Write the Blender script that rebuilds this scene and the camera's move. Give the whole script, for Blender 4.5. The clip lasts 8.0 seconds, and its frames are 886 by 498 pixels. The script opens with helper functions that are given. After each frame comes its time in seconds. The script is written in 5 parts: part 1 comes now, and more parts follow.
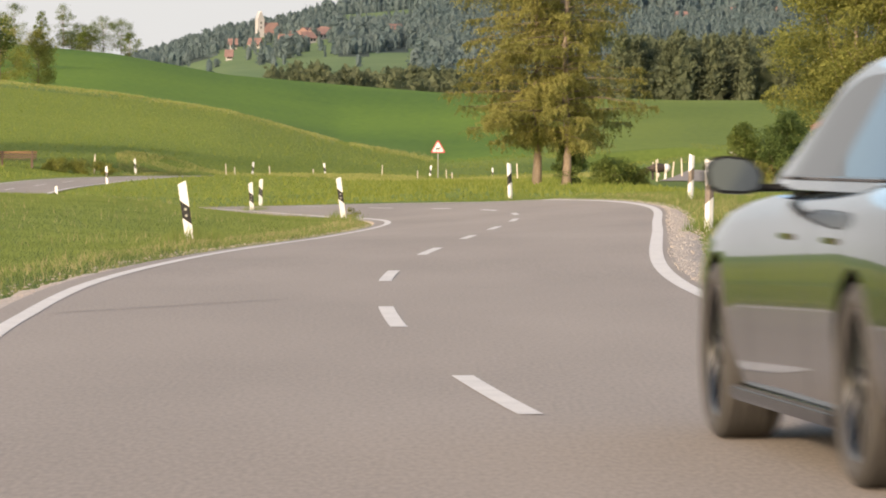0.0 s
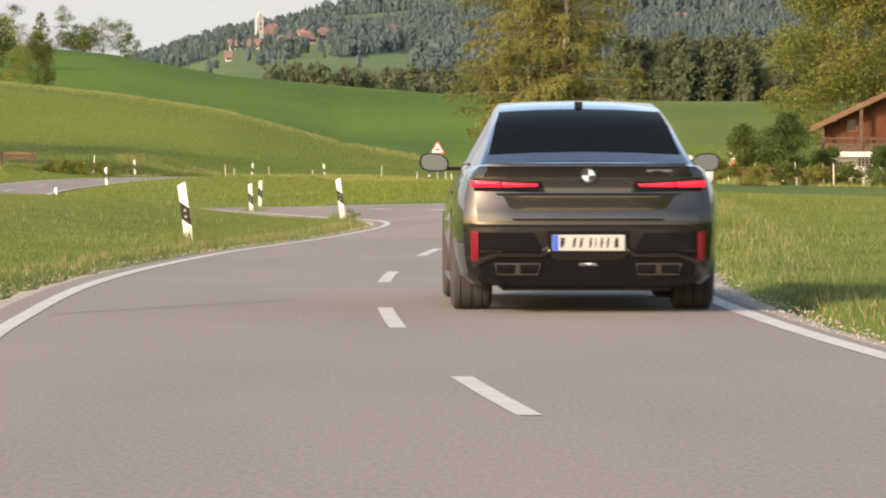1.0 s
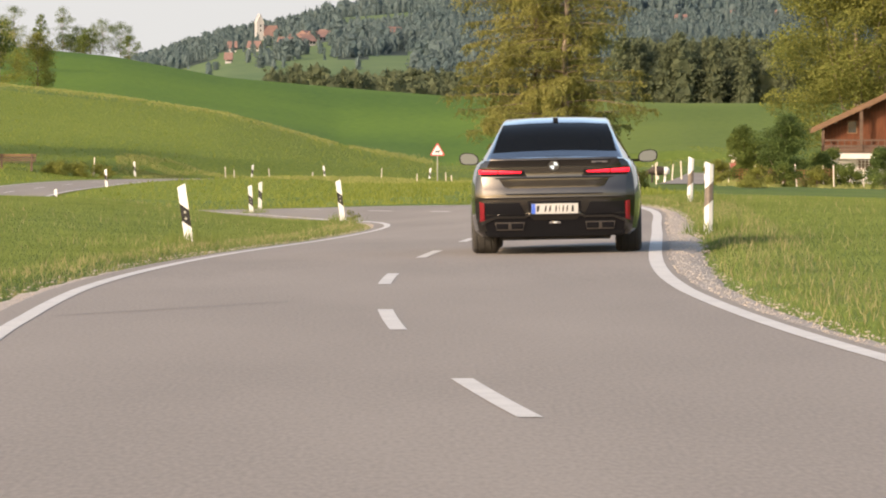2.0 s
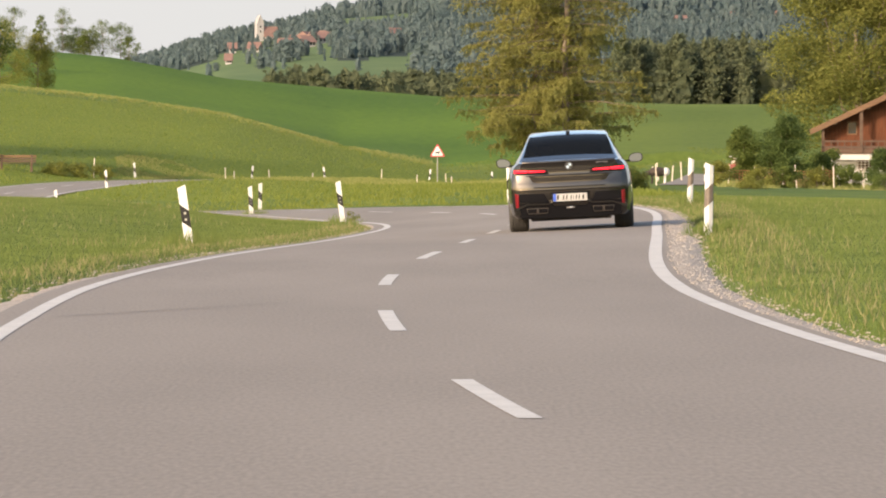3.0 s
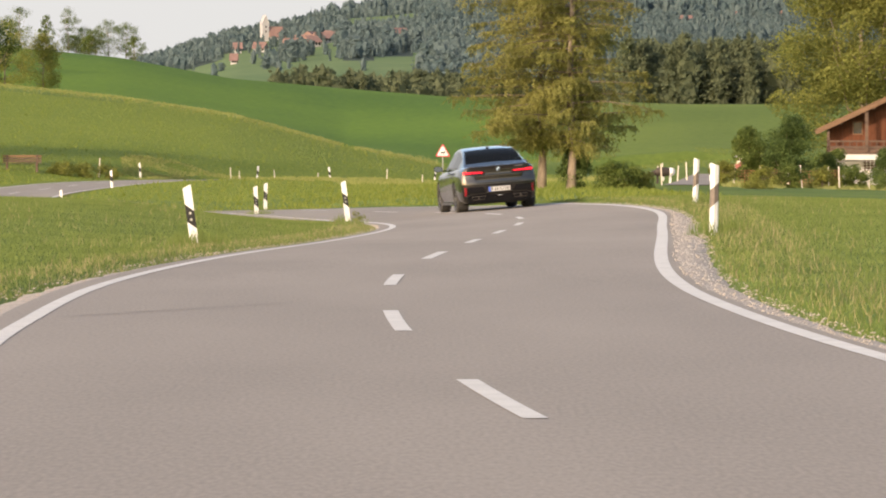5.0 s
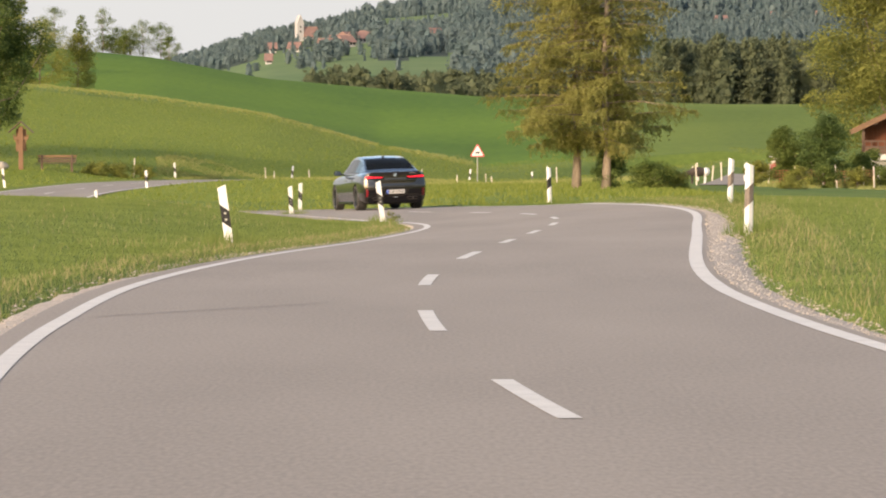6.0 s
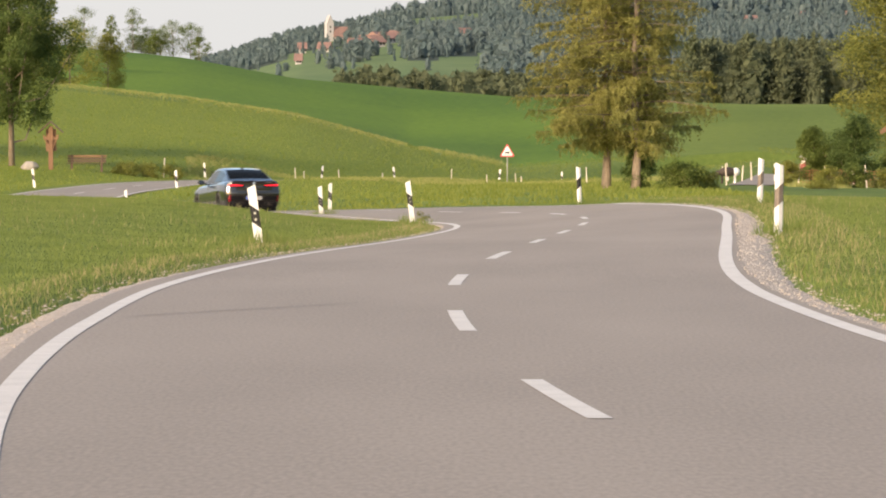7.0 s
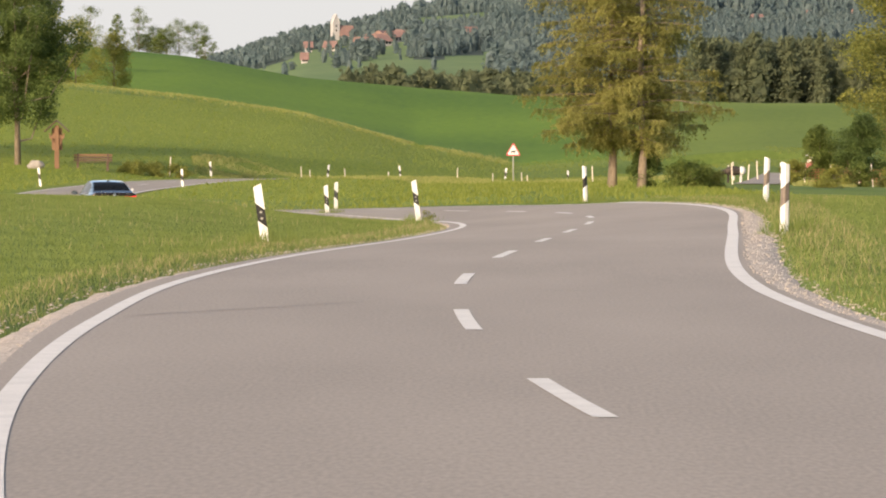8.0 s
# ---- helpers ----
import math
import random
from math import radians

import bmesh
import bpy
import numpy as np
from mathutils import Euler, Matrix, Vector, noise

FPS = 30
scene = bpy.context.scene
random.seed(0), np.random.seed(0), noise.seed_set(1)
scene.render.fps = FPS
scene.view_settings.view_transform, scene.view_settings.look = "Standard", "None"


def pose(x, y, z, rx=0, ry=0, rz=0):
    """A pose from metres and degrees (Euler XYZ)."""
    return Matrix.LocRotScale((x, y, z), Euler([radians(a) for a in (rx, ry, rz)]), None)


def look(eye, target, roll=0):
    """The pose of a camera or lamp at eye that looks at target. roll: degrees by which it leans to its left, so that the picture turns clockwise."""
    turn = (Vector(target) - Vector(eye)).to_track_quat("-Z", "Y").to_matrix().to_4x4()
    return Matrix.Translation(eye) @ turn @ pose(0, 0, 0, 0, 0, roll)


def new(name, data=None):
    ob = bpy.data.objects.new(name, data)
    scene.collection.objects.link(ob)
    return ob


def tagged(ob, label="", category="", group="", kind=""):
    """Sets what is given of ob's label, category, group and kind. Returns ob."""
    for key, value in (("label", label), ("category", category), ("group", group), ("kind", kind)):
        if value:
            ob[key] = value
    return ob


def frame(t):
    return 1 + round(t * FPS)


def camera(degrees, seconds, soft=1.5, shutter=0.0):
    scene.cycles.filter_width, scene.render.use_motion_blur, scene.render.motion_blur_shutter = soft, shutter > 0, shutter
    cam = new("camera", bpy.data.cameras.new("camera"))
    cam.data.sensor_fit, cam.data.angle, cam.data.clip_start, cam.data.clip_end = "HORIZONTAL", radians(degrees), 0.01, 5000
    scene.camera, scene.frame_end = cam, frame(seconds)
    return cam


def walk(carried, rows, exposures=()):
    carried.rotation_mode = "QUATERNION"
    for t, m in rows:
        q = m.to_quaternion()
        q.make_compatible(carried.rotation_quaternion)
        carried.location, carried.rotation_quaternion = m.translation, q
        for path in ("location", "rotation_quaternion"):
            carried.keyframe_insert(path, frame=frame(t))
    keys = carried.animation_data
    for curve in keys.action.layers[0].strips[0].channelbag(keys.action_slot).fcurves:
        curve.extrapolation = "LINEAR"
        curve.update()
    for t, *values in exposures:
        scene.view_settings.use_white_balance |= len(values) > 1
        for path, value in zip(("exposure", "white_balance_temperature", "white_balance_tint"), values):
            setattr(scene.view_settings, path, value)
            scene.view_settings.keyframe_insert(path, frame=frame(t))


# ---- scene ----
cam = camera(9.6, 8.0, 2.0, 0.5)
EYE = 1.19


def aim(left, up):
    """The tripod head: degrees turned to the left and tilted up."""
    return pose(0, 0, EYE, 90 + up, 0, left)


walk(cam, [
    (0.0, aim(0.006, -1.098)), (0.5, aim(0.001, -1.096)), (1.0, aim(0.0, -1.087)), (1.5, aim(0.0, -1.077)),
    (2.2, aim(0.0, -1.063)), (3.0, aim(0.0, -1.0555)), (3.5, aim(0.0, -1.0555)), (4.0, aim(0.004, -1.0555)),
    (4.6, aim(0.012, -1.0555)), (5.0, aim(0.058, -1.0555)), (5.3, aim(0.137, -1.0555)), (5.5, aim(0.212, -1.0555)),
    (6.0, aim(0.435, -1.0555)), (6.5, aim(0.632, -1.0555)), (7.0, aim(0.758, -1.0555)), (7.5, aim(0.813, -1.066)),
    (8.0, aim(0.823, -1.067))])

# ---- light: low evening sun behind the left shoulder, hazy sky ----
SUN_AZ, SUN_EL = radians(217), radians(20)  # compass bearing from +y, clockwise
world = bpy.data.worlds.new("sky")
scene.world = world
world.use_nodes = True
nt = world.node_tree
sky = nt.nodes.new("ShaderNodeTexSky")
sky.sky_type, sky.sun_disc = "NISHITA", False
sky.sun_elevation, sky.sun_rotation = SUN_EL, SUN_AZ
sky.air_density, sky.dust_density, sky.ozone_density = 1.0, 2.4, 1.0
bg = nt.nodes["Background"]
bg.inputs["Strength"].default_value = 0.15
nt.links.new(sky.outputs[0], bg.inputs["Color"])
sun = new("sun", bpy.data.lights.new("sun", "SUN"))
sun.data.energy, sun.data.angle, sun.data.color = 2.45, radians(5.0), (1.0, 0.83, 0.64)
sun_from = Vector((math.sin(SUN_AZ) * math.cos(SUN_EL), math.cos(SUN_AZ) * math.cos(SUN_EL), math.sin(SUN_EL)))
sun.matrix_world = look(sun_from * 100, (0, 0, 0))


def haze_backdrop():
    """Pale evening haze low in the sky, beyond the last hills."""
    m = bpy.data.materials.new("haze")
    m.use_nodes = True
    t = m.node_tree
    e = t.nodes.new("ShaderNodeEmission")
    e.inputs["Color"].default_value, e.inputs["Strength"].default_value = (0.86, 0.91, 0.93, 1), 0.37
    t.links.new(e.outputs[0], t.nodes["Material Output"].inputs["Surface"])
    me = bpy.data.meshes.new("backdrop")
    a = [radians(d) for d in range(-50, 51, 5)]
    vs = [(4900 * math.sin(q), 4900 * math.cos(q), z) for q in a for z in (-200, 800)]
    me.from_pydata(vs, [], [(2 * i, 2 * i + 2, 2 * i + 3, 2 * i + 1) for i in range(len(a) - 1)])
    me.materials.append(m)
    tagged(new("backdrop", me), "pale hazy evening sky beyond the hills", "sky", kind="structure")


haze_backdrop()
scene.view_settings.exposure = 1.24
scene.view_settings.use_white_balance = True
scene.view_settings.white_balance_temperature, scene.view_settings.white_balance_tint = 7020, 15


# ---- materials ----
def mat(name, low, high, rough=0.8, scale=3.0, fine=40.0, bump=0.3, metal=0.0, stretch=(1, 1, 1), coat=0.0,
        island=0.0, grain=0.5, dist=0.02, spec=0.5, space="Object"):
    """Two-scale mottled surface between two colours; island: how far joined pieces differ."""
    m = bpy.data.materials.new(name)
    m.use_nodes = True
    t = m.node_tree
    b = t.nodes["Principled BSDF"]
    co = t.nodes.new("ShaderNodeTexCoord")
    mp = t.nodes.new("ShaderNodeMapping")
    mp.inputs["Scale"].default_value = stretch
    t.links.new(co.outputs[space], mp.inputs["Vector"])
    n1, n2 = t.nodes.new("ShaderNodeTexNoise"), t.nodes.new("ShaderNodeTexNoise")
    n1.inputs["Scale"].default_value, n1.inputs["Detail"].default_value = scale, 5
    n2.inputs["Scale"].default_value, n2.inputs["Detail"].default_value = fine, 4
    for n in (n1, n2):
        t.links.new(mp.outputs[0], n.inputs["Vector"])
    mx = t.nodes.new("ShaderNodeMix")
    mx.data_type = "FLOAT"
    mx.inputs[0].default_value = grain
    t.links.new(n1.outputs["Fac"], mx.inputs[2])
    t.links.new(n2.outputs["Fac"], mx.inputs[3])
    fac = mx.outputs[0]
    if island:
        g = t.nodes.new("ShaderNodeNewGeometry")
        ma = t.nodes.new("ShaderNodeMath")
        ma.operation = "MULTIPLY_ADD"
        t.links.new(g.outputs["Random Per Island"], ma.inputs[0])
        ma.inputs[1].default_value = island
        mb = t.nodes.new("ShaderNodeMath")
        mb.operation = "SUBTRACT"
        t.links.new(fac, mb.inputs[0])
        mb.inputs[1].default_value = island / 2
        t.links.new(mb.outputs[0], ma.inputs[2])
        fac = ma.outputs[0]
    cr = t.nodes.new("ShaderNodeValToRGB")
    cr.color_ramp.elements[0].position, cr.color_ramp.elements[1].position = 0.3, 0.7
    cr.color_ramp.elements[0].color, cr.color_ramp.elements[1].color = (*low, 1), (*high, 1)
    t.links.new(fac, cr.inputs[0])
    t.links.new(cr.outputs[0], b.inputs["Base Color"])
    b.inputs["Roughness"].default_value, b.inputs["Metallic"].default_value = rough, metal
    b.inputs["Coat Weight"].default_value = coat
    b.inputs["Specular IOR Level"].default_value = spec
    b.inputs["Coat Roughness"].default_value = 0.03
    if bump:
        bp = t.nodes.new("ShaderNodeBump")
        bp.inputs["Strength"].default_value, bp.inputs["Distance"].default_value = bump, dist
        t.links.new(n2.outputs["Fac"], bp.inputs["Height"])
        t.links.new(bp.outputs[0], b.inputs["Normal"])
    return m


def leafy(m, weight=0.35):
    """Thin leaves let light through."""
    b = m.node_tree.nodes["Principled BSDF"]
    out = m.node_tree.nodes["Material Output"]
    tr, mix = m.node_tree.nodes.new("ShaderNodeBsdfTranslucent"), m.node_tree.nodes.new("ShaderNodeMixShader")
    ramp = [n for n in m.node_tree.nodes if n.bl_idname == "ShaderNodeValToRGB"][0]
    m.node_tree.links.new(ramp.outputs[0], tr.inputs["Color"])
    mix.inputs[0].default_value = weight
    m.node_tree.links.new(b.outputs[0], mix.inputs[1])
    m.node_tree.links.new(tr.outputs[0], mix.inputs[2])
    m.node_tree.links.new(mix.outputs[0], out.inputs["Surface"])
    return m


def plain(name, col, rough=0.5, metal=0.0, emit=0.0, coat=0.0):
    m = bpy.data.materials.new(name)
    m.use_nodes = True
    b = m.node_tree.nodes["Principled BSDF"]
    b.inputs["Base Color"].default_value, b.inputs["Roughness"].default_value = (*col, 1), rough
    b.inputs["Metallic"].default_value, b.inputs["Coat Weight"].default_value = metal, coat
    b.inputs["Coat Roughness"].default_value = 0.02
    if emit:
        b.inputs["Emission Color"].default_value, b.inputs["Emission Strength"].default_value = (*col, 1), emit
    return m


M_GRASS = mat("meadow", (0.060, 0.097, 0.012), (0.130, 0.168, 0.030), 0.9, 0.12, 2.2, 0.5, grain=0.5, dist=0.08, spec=0.1, stretch=(1, 0.3, 1))
M_FIELD = mat("uncut_meadow", (0.080, 0.118, 0.009), (0.184, 0.212, 0.026), 0.9, 0.07, 5.0, 0.6, grain=0.62, dist=0.12, spec=0.1, stretch=(1, 0.3, 1))
M_FIELD_FAR = mat("far_pasture", (0.033, 0.080, 0.005), (0.108, 0.172, 0.015), 0.9, 0.035, 2.6, 0.5, grain=0.42, dist=0.12, spec=0.1, stretch=(0.45, 0.3, 1))
# Lighter copy of the far pasture: sunlight on the right slope put into colour.
M_PASTURE_LIT = mat("sunny_pasture", (0.062, 0.100, 0.010), (0.132, 0.168, 0.026), 0.9, 0.05, 2.4, 0.5, grain=0.5, dist=0.12, spec=0.1, stretch=(0.6, 0.3, 1))
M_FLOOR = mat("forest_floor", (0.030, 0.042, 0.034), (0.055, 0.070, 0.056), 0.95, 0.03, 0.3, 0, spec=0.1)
# Far meadows: paler and bluer, with distance haze put into the colour.
M_MEADOW_HAZED = mat("hazed_meadow", (0.076, 0.122, 0.048), (0.124, 0.166, 0.068), 0.9, 0.01, 0.1, 0, spec=0.1)
M_ASPHALT = mat("asphalt", (0.168, 0.146, 0.123), (0.268, 0.234, 0.197), 0.92, 0.4, 40, 0.1, grain=0.55, dist=0.006, spec=0.25, stretch=(1, 0.2, 1))
M_LINE = mat("road_paint", (0.37, 0.35, 0.315), (0.55, 0.52, 0.47), 0.7, 3, 60, 0.2, dist=0.005)
M_GRAVEL = mat("gravel", (0.20, 0.170, 0.136), (0.42, 0.360, 0.295), 0.95, 5, 26, 0.8, dist=0.03, grain=0.6, stretch=(1, 0.4, 1))
M_CRACK = mat("tar_seam", (0.115, 0.103, 0.090), (0.155, 0.140, 0.122), 0.8, 4, 50, 0.1)
M_BLADE = leafy(mat("grass_blades", (0.070, 0.108, 0.022), (0.165, 0.195, 0.056), 0.8, 0.5, 1.6, 0, island=0.14, spec=0.15), 0.3)
M_STRAW = leafy(mat("dry_grass", (0.19, 0.172, 0.080), (0.28, 0.248, 0.125), 0.8, 0.5, 3, 0, island=0.5, spec=0.15), 0.3)
M_LARCH = leafy(mat("larch_needles", (0.155, 0.160, 0.042), (0.300, 0.284, 0.092), 0.8, 0.5, 4, 0, island=0.35, spec=0.15), 0.6)
M_LEAF = leafy(mat("broad_leaves", (0.076, 0.112, 0.024), (0.165, 0.200, 0.050), 0.75, 0.5, 4, 0, island=0.3, spec=0.2), 0.52)
M_LEAF_WARM = leafy(mat("yellowing_leaves", (0.150, 0.165, 0.032), (0.285, 0.282, 0.070), 0.75, 0.4, 4, 0, island=0.3, spec=0.2), 0.55)
M_LEAF_GOLD = leafy(mat("golden_leaves", (0.126, 0.144, 0.032), (0.245, 0.248, 0.066), 0.75, 0.4, 4, 0, island=0.3, spec=0.2), 0.55)
M_LEAF_DARK = leafy(mat("dark_leaves", (0.054, 0.088, 0.022), (0.118, 0.160, 0.044), 0.7, 0.5, 4, 0, island=0.3, spec=0.2), 0.48)
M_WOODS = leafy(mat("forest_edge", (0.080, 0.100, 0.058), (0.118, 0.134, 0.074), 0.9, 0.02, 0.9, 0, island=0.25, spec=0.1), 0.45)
# Bluish, lifted green: the air's haze over far trees is put into the colour.
M_WOODS_HAZED = leafy(mat("hill_forest", (0.066, 0.098, 0.102), (0.094, 0.126, 0.126), 0.9, 0.02, 0.3, 0, island=0.4, spec=0.1), 0.3)
# White walls greyed down: haze over the village is put into the colour.
M_VILLAGE_HAZED = mat("hazed_lime_wash", (0.27, 0.265, 0.26), (0.34, 0.335, 0.33), 0.9, 1, 20, 0)
M_BARK = mat("bark", (0.10, 0.075, 0.05), (0.26, 0.21, 0.16), 0.9, 3, 18, 0.8, stretch=(1, 1, 0.25), dist=0.03)
M_BOUGH = mat("bough_bark", (0.075, 0.055, 0.035), (0.16, 0.125, 0.085), 0.9, 3, 18, 0.5, dist=0.02)
M_WHITE = mat("white_plastic", (0.46, 0.455, 0.44), (0.58, 0.57, 0.55), 0.5, 4, 30, 0.05)
M_BLACK = mat("black_band", (0.010, 0.010, 0.010), (0.030, 0.029, 0.028), 0.5, 4, 30, 0.05, spec=0.12)
M_BAND_FADED = mat("faded_band", (0.075, 0.058, 0.045), (0.15, 0.12, 0.095), 0.7, 6, 40, 0.1)
M_REFLEX = plain("reflector_grey", (0.45, 0.45, 0.43), 0.2, 0.6)
M_STAKE = mat("weathered_stake", (0.36, 0.31, 0.24), (0.62, 0.56, 0.47), 0.85, 5, 30, 0.4, stretch=(1, 1, 0.2))
M_WOOD = mat("brown_boards", (0.046, 0.017, 0.009), (0.106, 0.040, 0.020), 0.8, 2, 14, 0.4, stretch=(1, 1, 0.15), island=0.3, spec=0.15)
M_WOOD_DARK = mat("dark_timber", (0.032, 0.019, 0.012), (0.085, 0.050, 0.032), 0.8, 2, 14, 0.4, stretch=(0.15, 1, 1), island=0.3)
M_WOOD_LIGHT = mat("orange_timber", (0.085, 0.042, 0.019), (0.175, 0.090, 0.042), 0.75, 2, 14, 0.4, stretch=(1, 1, 0.2))
M_BARGE = mat("bargeboard_timber", (0.085, 0.050, 0.030), (0.17, 0.105, 0.066), 0.85, 2, 14, 0.4, stretch=(0.15, 1, 1), spec=0.15)
M_PLASTER = mat("white_plaster", (0.36, 0.35, 0.33), (0.48, 0.47, 0.45), 0.9, 1, 20, 0.2)
M_TILE = mat("roof_tiles", (0.16, 0.085, 0.055), (0.30, 0.17, 0.11), 0.85, 1, 9, 0.5, island=0.3)
# Tile red dulled: haze before the far roofs is put into the colour.
M_TILE_HAZED = mat("hazed_red_tiles", (0.135, 0.080, 0.066), (0.215, 0.130, 0.108), 0.85, 0.3, 4, 0.3)
M_GLASS_DARK = plain("window_glass", (0.02, 0.025, 0.03), 0.05, 0.0)
M_TUFT = leafy(mat("meadow_tufts", (0.088, 0.118, 0.020), (0.160, 0.182, 0.044), 0.85, 0.3, 3, 0, island=0.5, spec=0.1), 0.3)
M_CREST = leafy(mat("blond_crest_grass", (0.135, 0.152, 0.046), (0.205, 0.210, 0.078), 0.85, 0.3, 3, 0, island=0.4, spec=0.1), 0.15)
M_STONE = mat("boulder", (0.14, 0.13, 0.115), (0.27, 0.25, 0.22), 0.9, 2, 14, 0.6, dist=0.05)


# ---- small builders ----
def mesh_of(name, verts, faces, material, smooth=False):
    me = bpy.data.meshes.new(name)
    me.from_pydata([tuple(v) for v in verts], [], [tuple(f) for f in faces])
    me.materials.append(material)
    if smooth:
        me.polygons.foreach_set("use_smooth", [True] * len(me.polygons))
    me.update()
    return me


def fast_mesh(name, verts, size, material):
    """A mesh of loose faces, each with its own `size` corners: verts is (n * size, 3)."""
    verts = np.asarray(verts, dtype=np.float32)
    n = len(verts) // size
    me = bpy.data.meshes.new(name)
    me.vertices.add(len(verts))
    me.vertices.foreach_set("co", verts.ravel())
    me.loops.add(n * size)
    me.loops.foreach_set("vertex_index", np.arange(n * size, dtype=np.int32))
    me.polygons.add(n)
    me.polygons.foreach_set("loop_start", np.arange(0, n * size, size, dtype=np.int32))
    me.materials.append(material)
    me.update(calc_edges=True)
    return me


def part(name, bm, material, parent=None, label="", at=None, smooth=False, bevel=0.0):
    if bevel:
        bmesh.ops.bevel(bm, geom=list(bm.edges), offset=bevel, segments=2, affect="EDGES", clamp_overlap=True)
    bmesh.ops.recalc_face_normals(bm, faces=bm.faces)
    me = bpy.data.meshes.new(name)
    bm.to_mesh(me)
    bm.free()
    me.materials.append(material)
    if smooth:
        me.polygons.foreach_set("use_smooth", [True] * len(me.polygons))
    ob = new(name, me)
    if parent is not None:
        ob.parent = parent
    if at is not None:
        ob.matrix_basis = at
    return tagged(ob, label)


def box(bm, x0, x1, y0, y1, z0, z1, m=None):
    g = bmesh.ops.create_cube(bm, size=1)["verts"]
    k = Matrix.Translation(((x0 + x1) / 2, (y0 + y1) / 2, (z0 + z1) / 2)) @ Matrix.Diagonal((x1 - x0, y1 - y0, z1 - z0, 1))
    bmesh.ops.transform(bm, matrix=(m @ k) if m is not None else k, verts=g)
    return g


def boxes(*rows, m=None):
    bm = bmesh.new()
    for r in rows:
        box(bm, *r, m=m)
    return bm


def tube(bm, pts, radii, sides=8, cap=True):
    """A tapered tube along points."""
    rings = []
    for i, p in enumerate(pts):
        p = Vector(p)
        d = Vector(pts[min(i + 1, len(pts) - 1)]) - Vector(pts[max(i - 1, 0)])
        q = d.to_track_quat("Z", "Y")
        rings.append([bm.verts.new(p + q @ Vector((radii[i] * math.cos(a), radii[i] * math.sin(a), 0)))
                      for a in (2 * math.pi * k / sides for k in range(sides))])
    for a, b in zip(rings, rings[1:]):
        for k in range(sides):
            bm.faces.new((a[k], a[(k + 1) % sides], b[(k + 1) % sides], b[k]))
    if cap:
        bm.faces.new(rings[0][::-1])
        bm.faces.new(rings[-1])
    return bm


def prism(bm, outline, z0, z1, m=None):
    """A flat outline of (x, y) pushed from z0 to z1."""
    lo = [bm.verts.new((x, y, z0)) for x, y in outline]
    hi = [bm.verts.new((x, y, z1)) for x, y in outline]
    n = len(outline)
    bm.faces.new(lo[::-1])
    bm.faces.new(hi)
    for i in range(n):
        bm.faces.new((lo[i], lo[(i + 1) % n], hi[(i + 1) % n], hi[i]))
    if m is not None:
        bmesh.ops.transform(bm, matrix=m, verts=lo + hi)
    return bm


def spline(ts, vs):
    """Natural cubic curve through (ts, vs); returns a function."""
    ts, vs = np.array(ts, float), np.array(vs, float)
    n, h = len(ts), np.diff(ts)
    a, r = np.eye(n), np.zeros(n)
    for i in range(1, n - 1):
        a[i, i - 1:i + 2] = h[i - 1], 2 * (h[i - 1] + h[i]), h[i]
        r[i] = 6 * ((vs[i + 1] - vs[i]) / h[i] - (vs[i] - vs[i - 1]) / h[i - 1])
    k = np.linalg.solve(a, r)

    def f(q):
        q = np.asarray(q, float)
        i = np.clip(np.searchsorted(ts, q) - 1, 0, n - 2)
        u, w = q - ts[i], ts[i + 1] - q
        return (k[i] * w ** 3 + k[i + 1] * u ** 3) / (6 * h[i]) + (vs[i] / h[i] - k[i] * h[i] / 6) * w + (vs[i + 1] / h[i] - k[i + 1] * h[i] / 6) * u
    return f


def smooth01(x):
    x = np.clip(x, 0, 1)
    return x * x * (3 - 2 * x)


# ---- the road's line: distance, sideways place, height, cross fall (right side up) ----
ROAD_Y = [-120, -60, -20, 8, 18, 23.3, 27.7, 35, 39.4, 48.9, 60.4, 72, 84, 95.5, 107, 119, 131, 142, 152, 164, 176, 188, 200, 218, 236, 260, 290, 310, 330, 350, 380, 420]
ROAD_X = [36, 14, 5.3, 2.05, 0.91, 0.405, 0.085, -0.295, -0.43, -0.51, -0.17, 0.32, 0.8, 1.27, 1.46, 1.05, -0.06, -1.6, -3.5, -6.3, -9.6, -12.9, -16, -19.3, -20.4, -19.6, -17.6, -14.2, -9.6, -4, 5, 17]
ROAD_Z = [0, 0, 0, 0, 0, 0, 0, 0, 0, 0, 0, -0.035, -0.09, -0.12, -0.155, -0.215, -0.32, -0.43, -0.5, -0.63, -0.88, -1.2, -1.48, -1.28, -0.88, -0.6, -0.45, -0.46, -0.55, -0.7, -1.0, -1.2]
road_x, road_z = spline(ROAD_Y, ROAD_X), spline(ROAD_Y, ROAD_Z)


def road_bank(y):
    return np.interp(y, [45, 62, 80, 95, 107, 119, 131, 142, 155, 172], [0, 0.02, 0.045, 0.06, 0.07, 0.08, 0.085, 0.06, 0.03, 0])


RY = np.arange(-120, 420, 0.5)
RX, RZ, RB = road_x(RY), road_z(RY), road_bank(RY)
_tx, _ty = np.gradient(RX), np.gradient(RY)
_l = np.hypot(_tx, _ty)
RNX, RNY = _ty / _l, -_tx / _l  # towards the right side


def road_point(i, off, lift=0.0):
    return (RX[i] + RNX[i] * off, RY[i] + RNY[i] * off, RZ[i] + RB[i] * np.clip(off, -3.2, 3.2) + lift)


# ---- the land ----
COLS = [-0.30, -0.095, -0.0625, -0.041, -0.02, 0.0, 0.045, 0.084, 0.30]  # sideways slope of the sight lines
